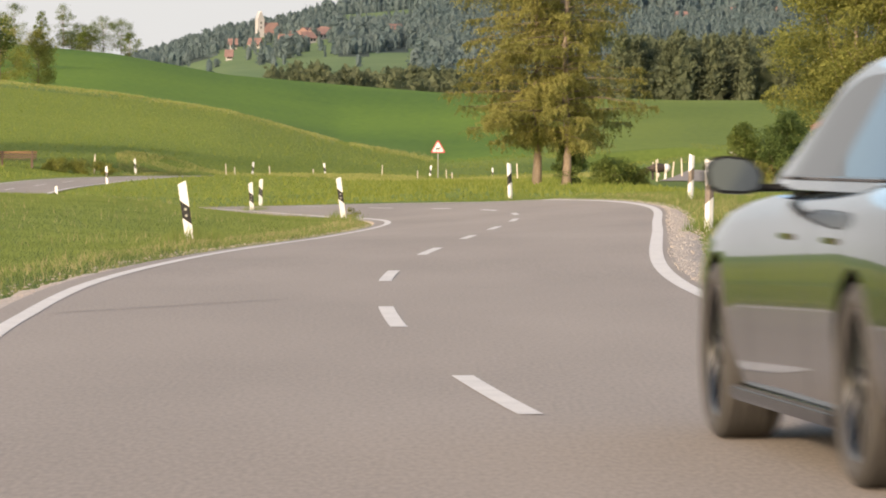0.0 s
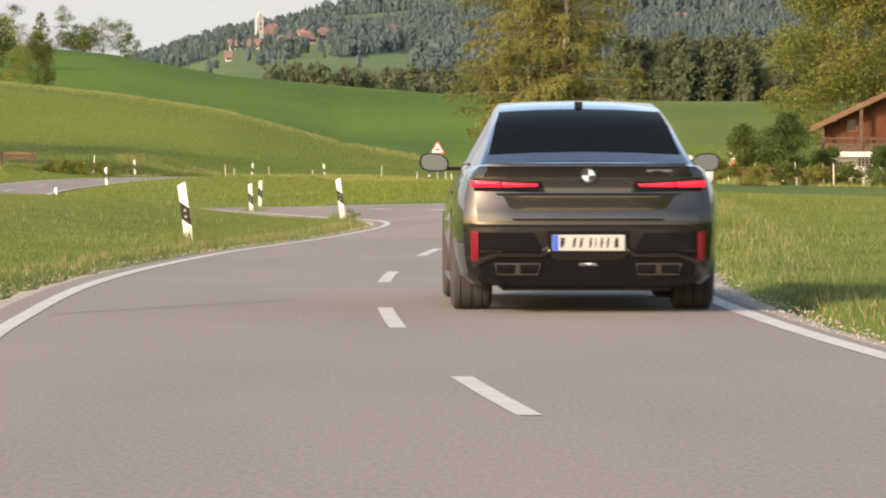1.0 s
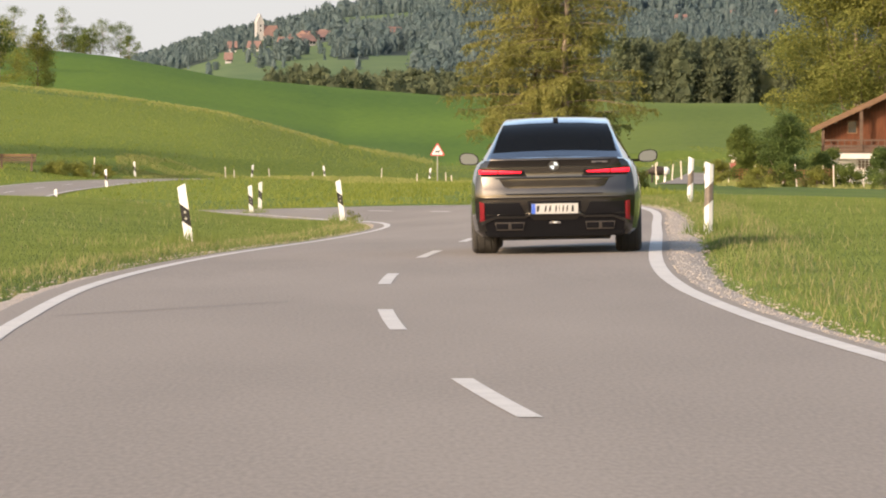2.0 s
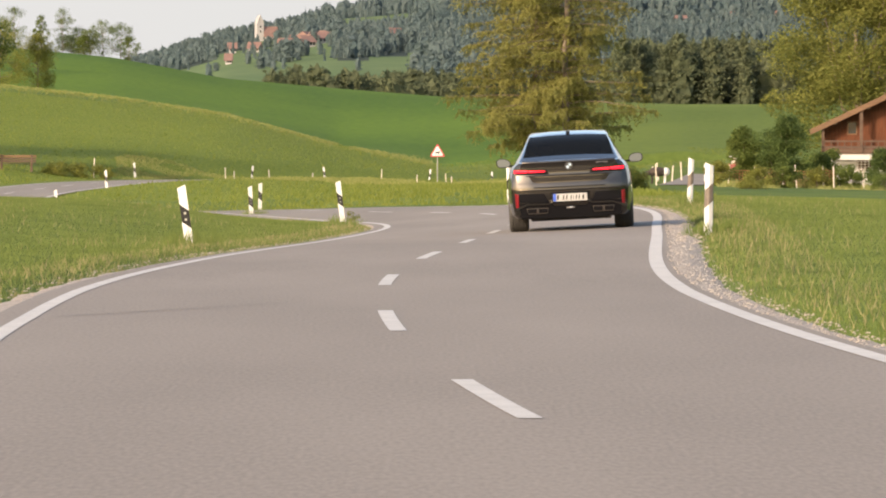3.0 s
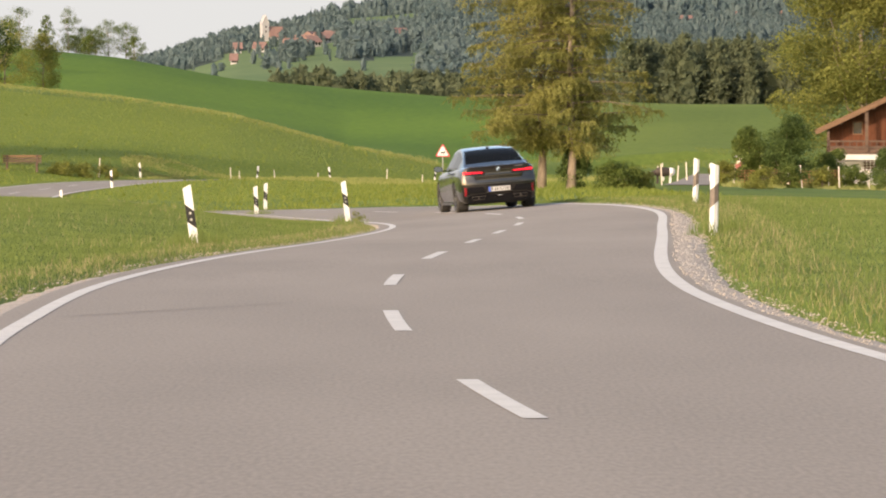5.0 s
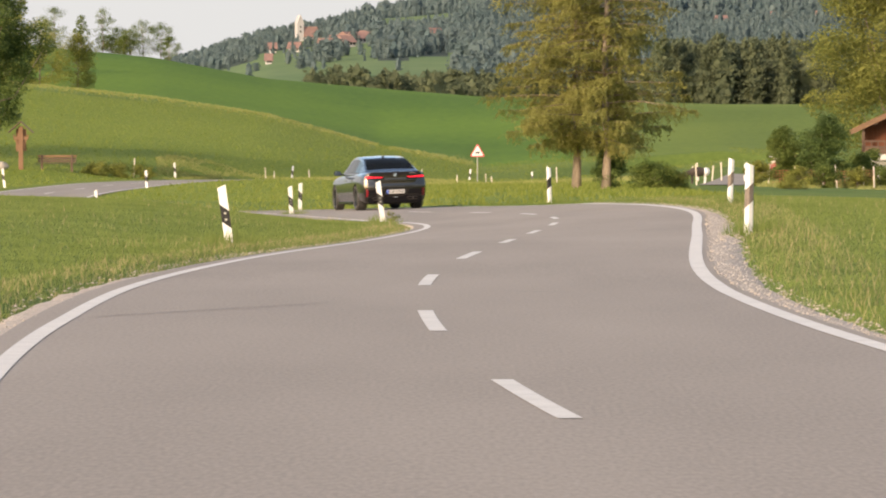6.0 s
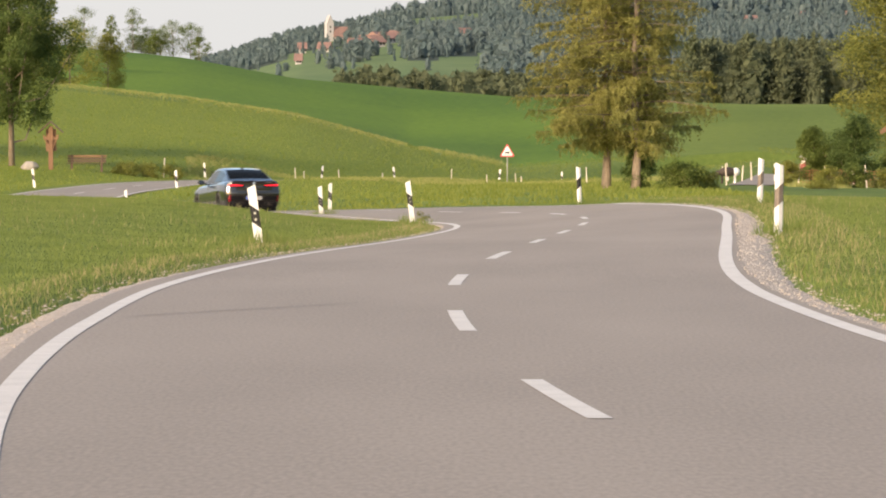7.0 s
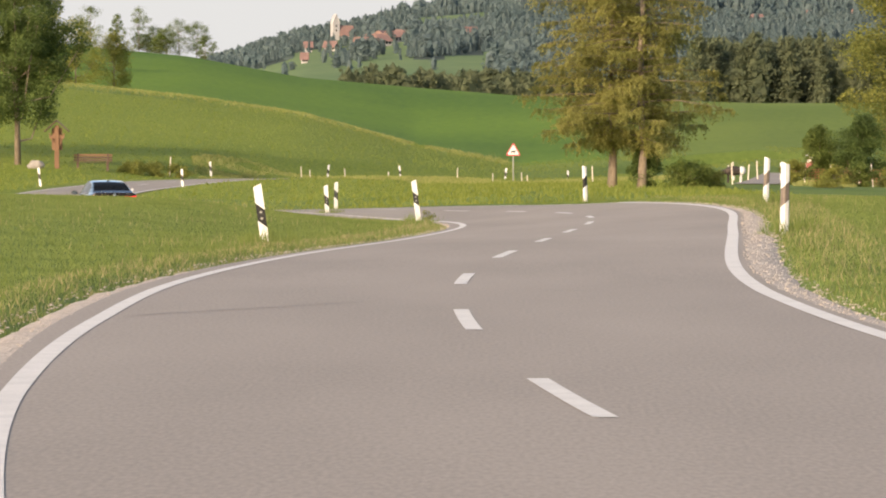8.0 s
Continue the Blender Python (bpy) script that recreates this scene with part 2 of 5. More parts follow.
PROF_D = [0, 60, 100, 130, 165, 200, 235, 300, 340, 380, 450, 530, 750, 900, 1300, 1900, 3000, 4600]
# height profiles of the land, from near to far
FAR_LEFT = [0, 0.1, 0.1, 0.1, -0.4, -1, -0.6, 0.5, 3, 6, 10.5, 10.4, 25, 20, 5, 8, 20, 30]
LEFT_EDGE = [0, 0.1, 0.1, 0.11, -0.5, -1.5, -0.9, 0.28, 2.2, 4.2, 7.4, 7, 17, 14, 5, 10, 31, 33]
LEFT_HILL = [0, 0.08, 0.05, 0, -0.62, -1.4, -0.95, 0, 1.3, 3.1, 5.86, 5.7, 14.6, 12, 6, 17, 46, 46]
NEAR_CREST = [0, 0.05, 0, -0.08, -0.75, -1.25, -1, -0.33, 0.45, 2, 4.4, 4.3, 11.6, 9, 7, 26, 66, 66]
CREST_END = [0, 0.05, 0, -0.2, -0.45, -0.7, -0.75, -0.7, -0.45, 0.4, 1.8, 2, 10.2, 7, 8, 27, 77, 104]
MIDDLE = [0, 0.05, 0.05, -0.1, -0.3, -0.33, -0.4, -0.7, -0.88, -0.7, 0.1, 1.7, 9, 6, 8, 26, 80, 145]
TRACK_SIDE = [0, 0.05, 0.1, 0.05, -0.15, -0.28, -0.42, -0.38, -0.08, 0.4, 1.6, 3.2, 7.8, 5, 3, 20, 70, 150]
FARM_SIDE = [0, 0.1, 0.12, -0.02, -0.26, -0.44, -0.6, -0.8, -0.92, -0.7, 0.8, 3.1, 7.6, 4, 3, 20, 70, 150]
FAR_RIGHT = [0, 0.1, 0.2, 0.2, 0, -0.2, -0.5, -0.7, -0.7, -0.3, 1.5, 4, 8, 4, 3, 20, 70, 140]
PROFILES = [FAR_LEFT, LEFT_EDGE, LEFT_HILL, NEAR_CREST, CREST_END, MIDDLE, TRACK_SIDE, FARM_SIDE, FAR_RIGHT]
PROF_F = [spline(PROF_D, p) for p in PROFILES]


def land(x, y):
    """Height of the open land."""
    x, y = np.asarray(x, float), np.asarray(y, float)
    d = np.clip(y, 0, 4600)
    s = np.clip(x / np.sqrt(y * y + 900.0), -0.299, 0.299)
    zs = np.array([np.where(d > 900, np.interp(d, PROF_D, p), f(d)) for f, p in zip(PROF_F, PROFILES)])
    i = np.clip(np.searchsorted(COLS, s) - 1, 0, len(COLS) - 2)
    c = np.array(COLS)
    u = (s - c[i]) / (c[i + 1] - c[i])
    lo = np.take_along_axis(zs, i[None], 0)[0]
    hi = np.take_along_axis(zs, (i + 1)[None], 0)[0]
    return lo * (1 - u) + hi * u


def gravel_right(y):
    return np.interp(y, [10, 30, 40, 50, 62, 85, 105, 120, 160], [0.2, 0.26, 0.34, 0.42, 0.46, 0.42, 0.28, 0.12, 0.08])


def gravel_left(y):
    return np.interp(y, [10, 30, 42, 55, 70, 90, 160], [0.48, 0.36, 0.28, 0.18, 0.12, 0.08, 0.08])


def ground_z(x, y):
    """The land, cut and filled to meet the road."""
    x, y = np.atleast_1d(np.asarray(x, float)), np.atleast_1d(np.asarray(y, float))
    base = land(x, y)
    z = base.copy()
    near = np.where((y > -122) & (y < 421) & (np.abs(x - road_x(np.clip(y, -120, 420))) < 45))[0]
    for s in range(0, len(near), 4000):
        k = near[s:s + 4000]
        d2 = (x[k, None] - RX[None, ::2]) ** 2 + (y[k, None] - RY[None, ::2]) ** 2
        j = np.argmin(d2, 1) * 2
        off = (x[k] - RX[j]) * RNX[j] + (y[k] - RY[j]) * RNY[j]
        a = np.abs(off)
        zr = RZ[j] + RB[j] * np.clip(off, -3.2, 3.2)
        start = np.where(off > 0, 2.80 + gravel_right(RY[j]), 2.86 + gravel_left(RY[j]))
        zr = zr - 0.07 + 0.11 * smooth01((a - start + 0.15) / 0.45)
        w = smooth01((a - 3.3) / 6.0)
        z[k] = zr * (1 - w) + base[k] * w
    return z


def gz(x, y):
    return float(ground_z(x, y)[0])


def sheet(name, rows, material, closed=False):
    """A surface from rows of points."""
    n = len(rows[0])
    verts = [p for r in rows for p in r]
    faces = [(i * n + k, i * n + k + 1, (i + 1) * n + k + 1, (i + 1) * n + k) for i in range(len(rows) - 1) for k in range(n - 1)]
    return mesh_of(name, verts, faces, material, True)


def meadow_top(s):
    """How far the hill meadows reach, for each sight line."""
    return np.interp(s, [-0.055, -0.0365, -0.034, -0.02, -0.003, 0.004], [2370, 2400, 2010, 2130, 2270, 2290])


def hill_meadow(s, d):
    """True where the far hills carry grass, not forest."""
    upper = (d > 2660) & ((s + 0.0125) ** 2 / 0.0088 ** 2 + (d - 2920) ** 2 / 215 ** 2 < 1)
    return ((d < meadow_top(s)) & (s < 0)) | upper


def village_land(s, d):
    """Gardens between the houses and below the church."""
    return ((s > -0.043) & (s < -0.0205) & (d < 2540)) | ((np.abs(s + 0.034) < 0.0038) & (d < 2720))


def make_ground():
    ss = np.concatenate([-np.geomspace(2.5, 0.13, 26), np.linspace(-0.125, 0.125, 170), np.geomspace(0.13, 2.5, 26)])
    ys = np.concatenate([np.linspace(-600, -30, 20), np.arange(-25, 15, 2.5), np.arange(15, 215, 0.6), np.arange(215, 420, 2.0),
                         np.geomspace(425, 4700, 90)])
    w = np.sqrt(ys * ys + 900.0)
    x = (w[:, None] * ss[None, :])
    y = np.repeat(ys[:, None], len(ss), 1)
    z = ground_z(x.ravel(), y.ravel())
    n = len(ss)
    xr, yr = x.ravel(), y.ravel()
    rows = [list(zip(xr[i * n:(i + 1) * n], yr[i * n:(i + 1) * n], z[i * n:(i + 1) * n])) for i in range(len(ys))]
    ob = new("ground", sheet("ground", rows, M_GRASS))
    ob.data.materials.append(M_FIELD)
    ob.data.materials.append(M_FIELD_FAR)
    ob.data.materials.append(M_MEADOW_HAZED)
    ob.data.materials.append(M_FLOOR)
    ob.data.materials.append(M_PASTURE_LIT)
    cy = np.empty(len(ob.data.polygons) * 3)
    ob.data.polygons.foreach_get("center", cy)
    cx, cy = cy[0::3], cy[1::3]
    left = cx / np.maximum(cy, 1)
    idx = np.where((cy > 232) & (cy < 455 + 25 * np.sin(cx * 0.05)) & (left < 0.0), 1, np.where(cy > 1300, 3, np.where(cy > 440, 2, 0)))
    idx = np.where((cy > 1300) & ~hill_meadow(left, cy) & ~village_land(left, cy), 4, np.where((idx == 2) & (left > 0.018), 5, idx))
    ob.data.polygons.foreach_set("material_index", idx.astype(np.int32))
    tagged(ob, "rolling green evening meadow reaching the wooded hills", "meadow", kind="structure")
    return ob


ground = make_ground()


def strip(name, a, b, o0, o1, lift, material, step=1):
    idx = [i for i in range(len(RY)) if a <= RY[i] <= b][::step]
    n = max(2, int(abs(o1 - o0) / 0.7) + 1)
    return sheet(name, [[road_point(i, o0 + (o1 - o0) * k / (n - 1), lift) for k in range(n)] for i in idx], material)


def make_road():
    road = new("road", strip("road", -120, 420, -2.86, 2.78, 0.0, M_ASPHALT))
    tagged(road, "narrow winding country road of worn grey asphalt", "road", kind="structure")
    for side in (-1, 1):
        rows = []
        for i in range(len(RY)):
            o = -float(np.interp(RY[i], [18, 25.6, 30.6, 38], [2.72, 2.69, 2.65, 2.59])) if side < 0 else 2.6
            w = 0.064 if side < 0 else 0.075
            rows.append([road_point(i, o - w, 0.004), road_point(i, o + w, 0.004)])
        e = new("edge_line", sheet("edge_line", rows, M_LINE))
        e.parent = road
    arc = np.concatenate([[0], np.cumsum(np.hypot(np.diff(RX), np.diff(RY)))])
    start = arc[np.argmin(np.abs(RY - 23.2))] - 11.7 * 10
    while start < arc[-1] - 5:
        i0, i1 = np.searchsorted(arc, [start, start + 4.3])
        if i0 > 0:
            d = new("centre_dash", sheet("centre_dash", [[road_point(i, o, 0.004) for o in (-0.058, 0.058)] for i in range(i0, i1 + 1)], M_LINE))
            d.parent = road
        start += 11.72
    return road


road = make_road()


def make_shoulder(side, a, b, width):
    """Ragged gravel between asphalt and grass."""
    rng = random.Random(5 + side)
    idx = [i for i in range(len(RY)) if a <= RY[i] <= b]
    rows = []
    for i in idx:
        wv = width(RY[i]) * (0.85 + 0.35 * noise.noise((RY[i] * 0.8, side, 0))) + 0.05 * rng.random()
        rows.append([road_point(i, side * ((2.76 if side > 0 else 2.84) + wv * k / 3), (-0.006, -0.010, -0.020, -0.075)[k] + 0.008 * rng.random()) for k in range(4)])
    ob = new("gravel_shoulder", sheet("gravel_shoulder", rows, M_GRAVEL))
    return tagged(ob, "pale crumbled gravel along the asphalt edge", "gravel", kind="structure")


make_shoulder(1, 10, 160, gravel_right)
make_shoulder(-1, 10, 160, gravel_left)


def loose_stones():
    """Pebbles strewn over the gravel."""
    rng = np.random.default_rng(9)
    n = 3600
    y = 26 + 105 * rng.random(n) ** 1.2
    f = ((y + 120) / 0.5).astype(int)
    right = rng.random(n) < 0.7
    o = np.where(right, 2.74 + (gravel_right(y) + 0.03) * rng.random(n), -(2.86 + (gravel_left(y) + 0.12) * rng.random(n)))
    c = np.array([road_point(i, q, 0.004) for i, q in zip(f, o)])
    c[:, 1] += 0.5 * rng.random(n)
    r = 0.006 + 0.011 * rng.random((n, 1)) ** 2
    corner = np.array([(1, 0, 0), (0, 1, 0), (-1, 0, 0), (0, -1, 0), (0, 0, 0.8), (0, 0, -0.5)])
    tris = []
    sc = 0.7 + 0.6 * rng.random((n, 6, 1))
    p = c[:, None, :] + corner[None] * sc * r[:, None, :]
    for k in range(4):
        tris.append(np.stack([p[:, k], p[:, (k + 1) % 4], p[:, 4]], 1))
    t = np.stack(tris, 1).reshape(-1, 3)
    tagged(new("loose_stones", fast_mesh("loose_stones", t, 3, M_GRAVEL)), "loose pale stones along the asphalt edge", "stones", kind="stuff")


loose_stones()


def seam(a, b, oa, ob_, width):
    """A tarred crack that wanders over the asphalt."""
    rng = random.Random(int(a * 10))
    n = 26
    rows = []
    for k in range(n + 1):
        u = k / n
        yy, o = a + (b - a) * u, oa + (ob_ - oa) * u
        i = int(np.argmin(np.abs(RY - yy)))
        w = width * (0.4 + rng.random())
        p = road_point(i, o, 0.004)
        jy = 0.12 * (rng.random() - 0.5) + yy - RY[i]
        rows.append([(p[0], p[1] + jy - w, p[2]), (p[0], p[1] + jy + w, p[2])])
    c = new("tar_seam", sheet("tar_seam", rows, M_CRACK))
    c.parent = road


seam(37.9, 41.5, -2.45, -0.75, 0.035)
seam(45.0, 44.6, 0.7, 1.3, 0.03)


# ---- the car: rear axle at y = 0, nose towards +y ----
M_PAINT = mat("grey_metallic_paint", (0.029, 0.026, 0.022), (0.035, 0.031, 0.027), 0.26, 2, 900, 0.0, metal=0.85, coat=1.0)
M_TRIM = plain("gloss_black_trim", (0.006, 0.006, 0.007), 0.1)
M_TRIM.node_tree.nodes["Principled BSDF"].inputs["Specular IOR Level"].default_value = 0.16
M_CABIN = mat("dark_cabin", (0.02, 0.018, 0.016), (0.05, 0.045, 0.04), 0.7, 4, 60, 0.1)
M_RUBBER = mat("tyre_rubber", (0.022, 0.021, 0.02), (0.045, 0.042, 0.038), 0.85, 5, 60, 0.2, dist=0.004)
M_ALLOY = mat("dark_alloy", (0.045, 0.045, 0.048), (0.09, 0.09, 0.09), 0.3, 5, 60, 0.0, metal=1.0)
M_CHROME = plain("chrome", (0.75, 0.75, 0.76), 0.12, 1.0)
M_LAMP = plain("lit_tail_lamp", (0.80, 0.012, 0.03), 0.2, emit=0.62)
M_REDREF = plain("red_reflector", (0.13, 0.005, 0.009), 0.25, coat=0.3)
M_PLATE = mat("plate_white", (0.30, 0.30, 0.295), (0.36, 0.36, 0.355), 0.4, 4, 50, 0)
M_BLUE = plain("plate_blue", (0.02, 0.08, 0.42), 0.4)
M_BADGE = plain("badge_blue_white", (0.42, 0.55, 0.68), 0.2, 0.3)
M_MIRROR = plain("mirror_glass", (0.10, 0.105, 0.11), 0.08, 1.0)
M_SATIN = plain("satin_trim", (0.12, 0.116, 0.11), 0.2, 1.0)
M_TIP = plain("brushed_exhaust", (0.24, 0.22, 0.20), 0.22, 1.0)
M_HEAD = plain("clear_lamp", (0.6, 0.6, 0.6), 0.1, 0.4)


def tinted(name, ior):
    m = plain(name, (0.006, 0.007, 0.008), 0.03)
    t = m.node_tree
    tr, mix = t.nodes.new("ShaderNodeBsdfTransparent"), t.nodes.new("ShaderNodeMixShader")
    tr.inputs["Color"].default_value = (0.32, 0.36, 0.34, 1)
    t.nodes["Principled BSDF"].inputs["IOR"].default_value = ior
    mix.inputs[0].default_value = 0.16
    t.links.new(t.nodes["Principled BSDF"].outputs[0], mix.inputs[1])
    t.links.new(tr.outputs[0], mix.inputs[2])
    t.links.new(mix.outputs[0], t.nodes["Material Output"].inputs["Surface"])
    return m


M_TINT, M_SIDE = tinted("tinted_glass", 1.055), tinted("side_glass", 1.5)
# stations: y, half width, underside, shoulder height, middle of the top
ST_Y = [-1.12, -1.09, -1.02, -0.85, -0.5, 0.0, 0.8, 1.7, 2.6, 2.9, 3.25, 3.65, 4.0, 4.18, 4.26]
ST_W = [0.60, 0.81, 0.905, 0.945, 0.965, 0.975, 0.965, 0.96, 0.965, 0.97, 0.97, 0.955, 0.89, 0.76, 0.52]
ST_B = [0.27, 0.22, 0.20, 0.19, 0.19, 0.18, 0.17, 0.17, 0.17, 0.17, 0.18, 0.19, 0.21, 0.25, 0.32]
ST_S = [1.065, 1.065, 1.065, 1.065, 1.065, 1.06, 1.035, 1.01, 0.985, 0.975, 0.955, 0.90, 0.82, 0.74, 0.66]
ST_T = [1.085, 1.09, 1.09, 1.095, 1.08, 0.93, 0.90, 0.90, 0.95, 1.02, 1.00, 0.955, 0.87, 0.77, 0.67]


def tail_lean(z):
    return float(np.interp(z, [0.2, 0.38, 0.45, 0.6, 0.68, 0.78, 0.90, 1.0, 1.06, 1.1], [0.09, 0.04, 0.0, -0.015, -0.03, 0.0, 0.02, 0.01, -0.025, -0.02]))


def tail_y(x, z):
    """The tail's surface, behind the axle."""
    return float(np.interp(abs(x), [0, 0.3, 0.6, 0.81, 0.905, 0.945], [-1.135, -1.132, -1.12, -1.09, -1.02, -0.85])) + tail_lean(z)


def body_half(y):
    w, b, s, t = (float(np.interp(y, ST_Y, v)) for v in (ST_W, ST_B, ST_S, ST_T))
    return [(0, b), (w * 0.55, b), (w * 0.88, b + 0.015), (w * 0.955, b + 0.08), (w * 0.985, b + 0.22), (w, 0.56 * s + 0.02), (w * 0.994, 0.70 * s),
            (w * 0.982, 0.80 * s), (w * 0.955, 0.90 * s), (w * 0.915, 0.965 * s), (w * 0.865, s), (w * 0.78, s + 0.5 * (t - s)), (w * 0.45, t), (0, t + 0.004)]


def side_x(y, z):
    p = body_half(y)[2:11]
    return float(np.interp(z, [q[1] for q in p], [q[0] for q in p]))


def body_shell(parent):
    bm = bmesh.new()
    rings = []
    ys = sorted(set(ST_Y + [0.4, 1.2, 2.1, -0.25, -0.7, 3.45, 3.85]))
    for y in ys:
        half = body_half(y)
        ring = half + [(-x, z) for x, z in half[-2:0:-1]]
        k = 1.0 if y < -0.95 else (0.5 if y < -0.8 else 0.0)
        rings.append([bm.verts.new((x, y + k * tail_lean(z), z)) for x, z in ring])
    n = len(rings[0])
    for a, b in zip(rings, rings[1:]):
        for i in range(n):
            bm.faces.new((a[i], a[(i + 1) % n], b[(i + 1) % n], b[i]))
    for ring, flip in ((rings[0], 1), (rings[-1], 0)):
        mid = n // 2
        tops = list(range(0, mid + 1))
        bots = [0] + list(range(n - 1, mid - 1, -1))
        for i in range(mid):
            q = [ring[tops[i]], ring[tops[i + 1]], ring[bots[i + 1]], ring[bots[i]]]
            q = list(dict.fromkeys(q))
            bm.faces.new(q)
    body = part("body", bm, M_PAINT, None, smooth=True)
    cutters = []
    for yc, r in ((0.0, 0.40), (3.215, 0.395)):
        for sx in (-1, 1):
            c = bmesh.new()
            bmesh.ops.create_cone(c, cap_ends=True, segments=40, radius1=r, radius2=r, depth=0.42,
                                  matrix=Matrix.Translation((sx * 0.88, yc, 0.37)) @ Matrix.Rotation(math.pi / 2, 4, "Y"))
            k = part("arch_cutter", c, M_TRIM)
            mod = body.modifiers.new("arch", "BOOLEAN")
            mod.object, mod.operation, mod.solver = k, "DIFFERENCE", "EXACT"
            cutters.append(k)
    dg = bpy.context.evaluated_depsgraph_get()
    me = bpy.data.meshes.new_from_object(body.evaluated_get(dg))
    body.modifiers.clear()
    body.data = me
    for k in cutters:
        bpy.data.objects.remove(k)
    for f in me.polygons:
        f.use_smooth = True
    me.set_sharp_from_angle(angle=radians(32))
    body.parent = parent
    return body


roof_z = spline([-0.75, -0.45, 0.0, 0.45, 0.95, 1.4, 1.8, 2.1, 2.4, 2.78], [1.085, 1.195, 1.365, 1.478, 1.535, 1.54, 1.505, 1.42, 1.27, 1.02])


def green_half(y):
    z = float(roof_z(y))
    wb = float(np.interp(y, [-0.75, 0.0, 1.0, 2.0, 2.78], [0.80, 0.855, 0.87, 0.855, 0.80]))
    k = max(0.02, min(1, (z - 1.03) / 0.28))
    wt = wb - 0.03 - (max(z, 1.03) - 1.03) * 0.47
    z1 = 1.03 + 0.045 * k
    z2 = max(z1 + 0.005, z - 0.075 * k)
    return [(wb, min(1.03, z)), (wb - 0.02, z1), (wt + 0.035, z2), (wt + 0.012, z - 0.03 * k), (wt - 0.022, z - 0.004), (wt * 0.5, z + 0.012), (0, z + 0.018)]


def greenhouse(parent):
    ys = [-0.75, -0.66, -0.57, -0.45, -0.3, -0.15, 0.0, 0.15, 0.3, 0.42, 0.52, 0.7, 0.95, 1.0, 1.09, 1.3, 1.5, 1.7, 1.86, 1.95, 2.05, 2.15, 2.25, 2.35, 2.5, 2.62, 2.7, 2.78]
    groups = {"roof": [], "rear_window": [], "windscreen": [], "side_window": [], "side_window_r": [], "pillar": [], "pillar_r": []}
    pts = []
    for y in ys:
        h = green_half(y)
        pts.append([(x, y, z) for x, z in h] + [(-x, y, z) for x, z in h[-2::-1]])
    n = len(pts[0])
    for i in range(len(ys) - 1):
        ym = (ys[i] + ys[i + 1]) / 2
        for k in range(n - 1):
            side = k == 1 or k == n - 3
            top = 4 <= k <= n - 6
            if side and 0.0 < ym < 2.35:
                g = ("pillar" if k == 1 else "pillar_r") if 1.0 < ym < 1.09 else ("side_window" if k == 1 else "side_window_r")
            elif top and -0.57 < ym < 0.42:
                g = "rear_window"
            elif top and 1.95 < ym < 2.7:
                g = "windscreen"
            else:
                g = "roof"
            groups[g].append((pts[i][k], pts[i][k + 1], pts[i + 1][k + 1], pts[i + 1][k]))
    for g, quads in groups.items():
        bm = bmesh.new()
        for q in quads:
            bm.faces.new([bm.verts.new(p) for p in q])
        bmesh.ops.remove_doubles(bm, verts=bm.verts, dist=0.0005)
        name = g.replace("_r", "") if g.endswith("_r") else g
        part(name, bm, M_TRIM if "pillar" in g else (M_PAINT if g == "roof" else (M_SIDE if "side" in g else M_TINT)), parent, "dark tinted glass" if "wind" in g else "", smooth=True)


def tail_panel(name, corners, proud, material, parent, label="", nx=14, nz=3, deep=0.03, tilt=0.0):
    """A thick panel that follows the tail: corners (x, z), bottom left first, anticlockwise."""
    bm = bmesh.new()
    (ax, az), (bx, bz), (cx, cz), (dx, dz) = corners
    grids = []
    for back in (0, 1):
        g = []
        for j in range(nz + 1):
            v = j / nz
            row = []
            for i in range(nx + 1):
                u = i / nx
                x = (ax * (1 - u) + bx * u) * (1 - v) + (dx * (1 - u) + cx * u) * v
                z = (az * (1 - u) + bz * u) * (1 - v) + (dz * (1 - u) + cz * u) * v
                inset = 0.0 if 0 < i < nx and 0 < j < nz else min(0.004, abs(proud))
                row.append(bm.verts.new((x, tail_y(x, z) - proud - tilt * (v - 0.5) + (deep if back else inset), z)))
            g.append(row)
        grids.append(g)
    f, k = grids
    for j in range(nz):
        for i in range(nx):
            bm.faces.new((f[j][i], f[j][i + 1], f[j + 1][i + 1], f[j + 1][i]))
            bm.faces.new((k[j][i], k[j + 1][i], k[j + 1][i + 1], k[j][i + 1]))
    for i in range(nx):
        for j in (0, nz):
            bm.faces.new((f[j][i], f[j][i + 1], k[j][i + 1], k[j][i]))
    for j in range(nz):
        for i in (0, nx):
            bm.faces.new((f[j][i], f[j + 1][i], k[j + 1][i], k[j][i]))
    ob = part(name, bm, material, parent, label, smooth=True)
    ob.data.set_sharp_from_angle(angle=radians(28))
    return ob


def mirrored(corners):
    return [(-x, z) for x, z in (corners[1], corners[0], corners[3], corners[2])]


def revolve(profile, seg=40):
    """Turns (x, r) about the x axis."""
    bm = bmesh.new()
    rings = [[bm.verts.new((x, r * math.cos(a), r * math.sin(a))) for x, r in profile] for a in (2 * math.pi * i / seg for i in range(seg))]
    n = len(profile)
    for i in range(seg):
        a, b = rings[i], rings[(i + 1) % seg]
        for k in range(n - 1):
            bm.faces.new((a[k], a[k + 1], b[k + 1], b[k]))
    return bm


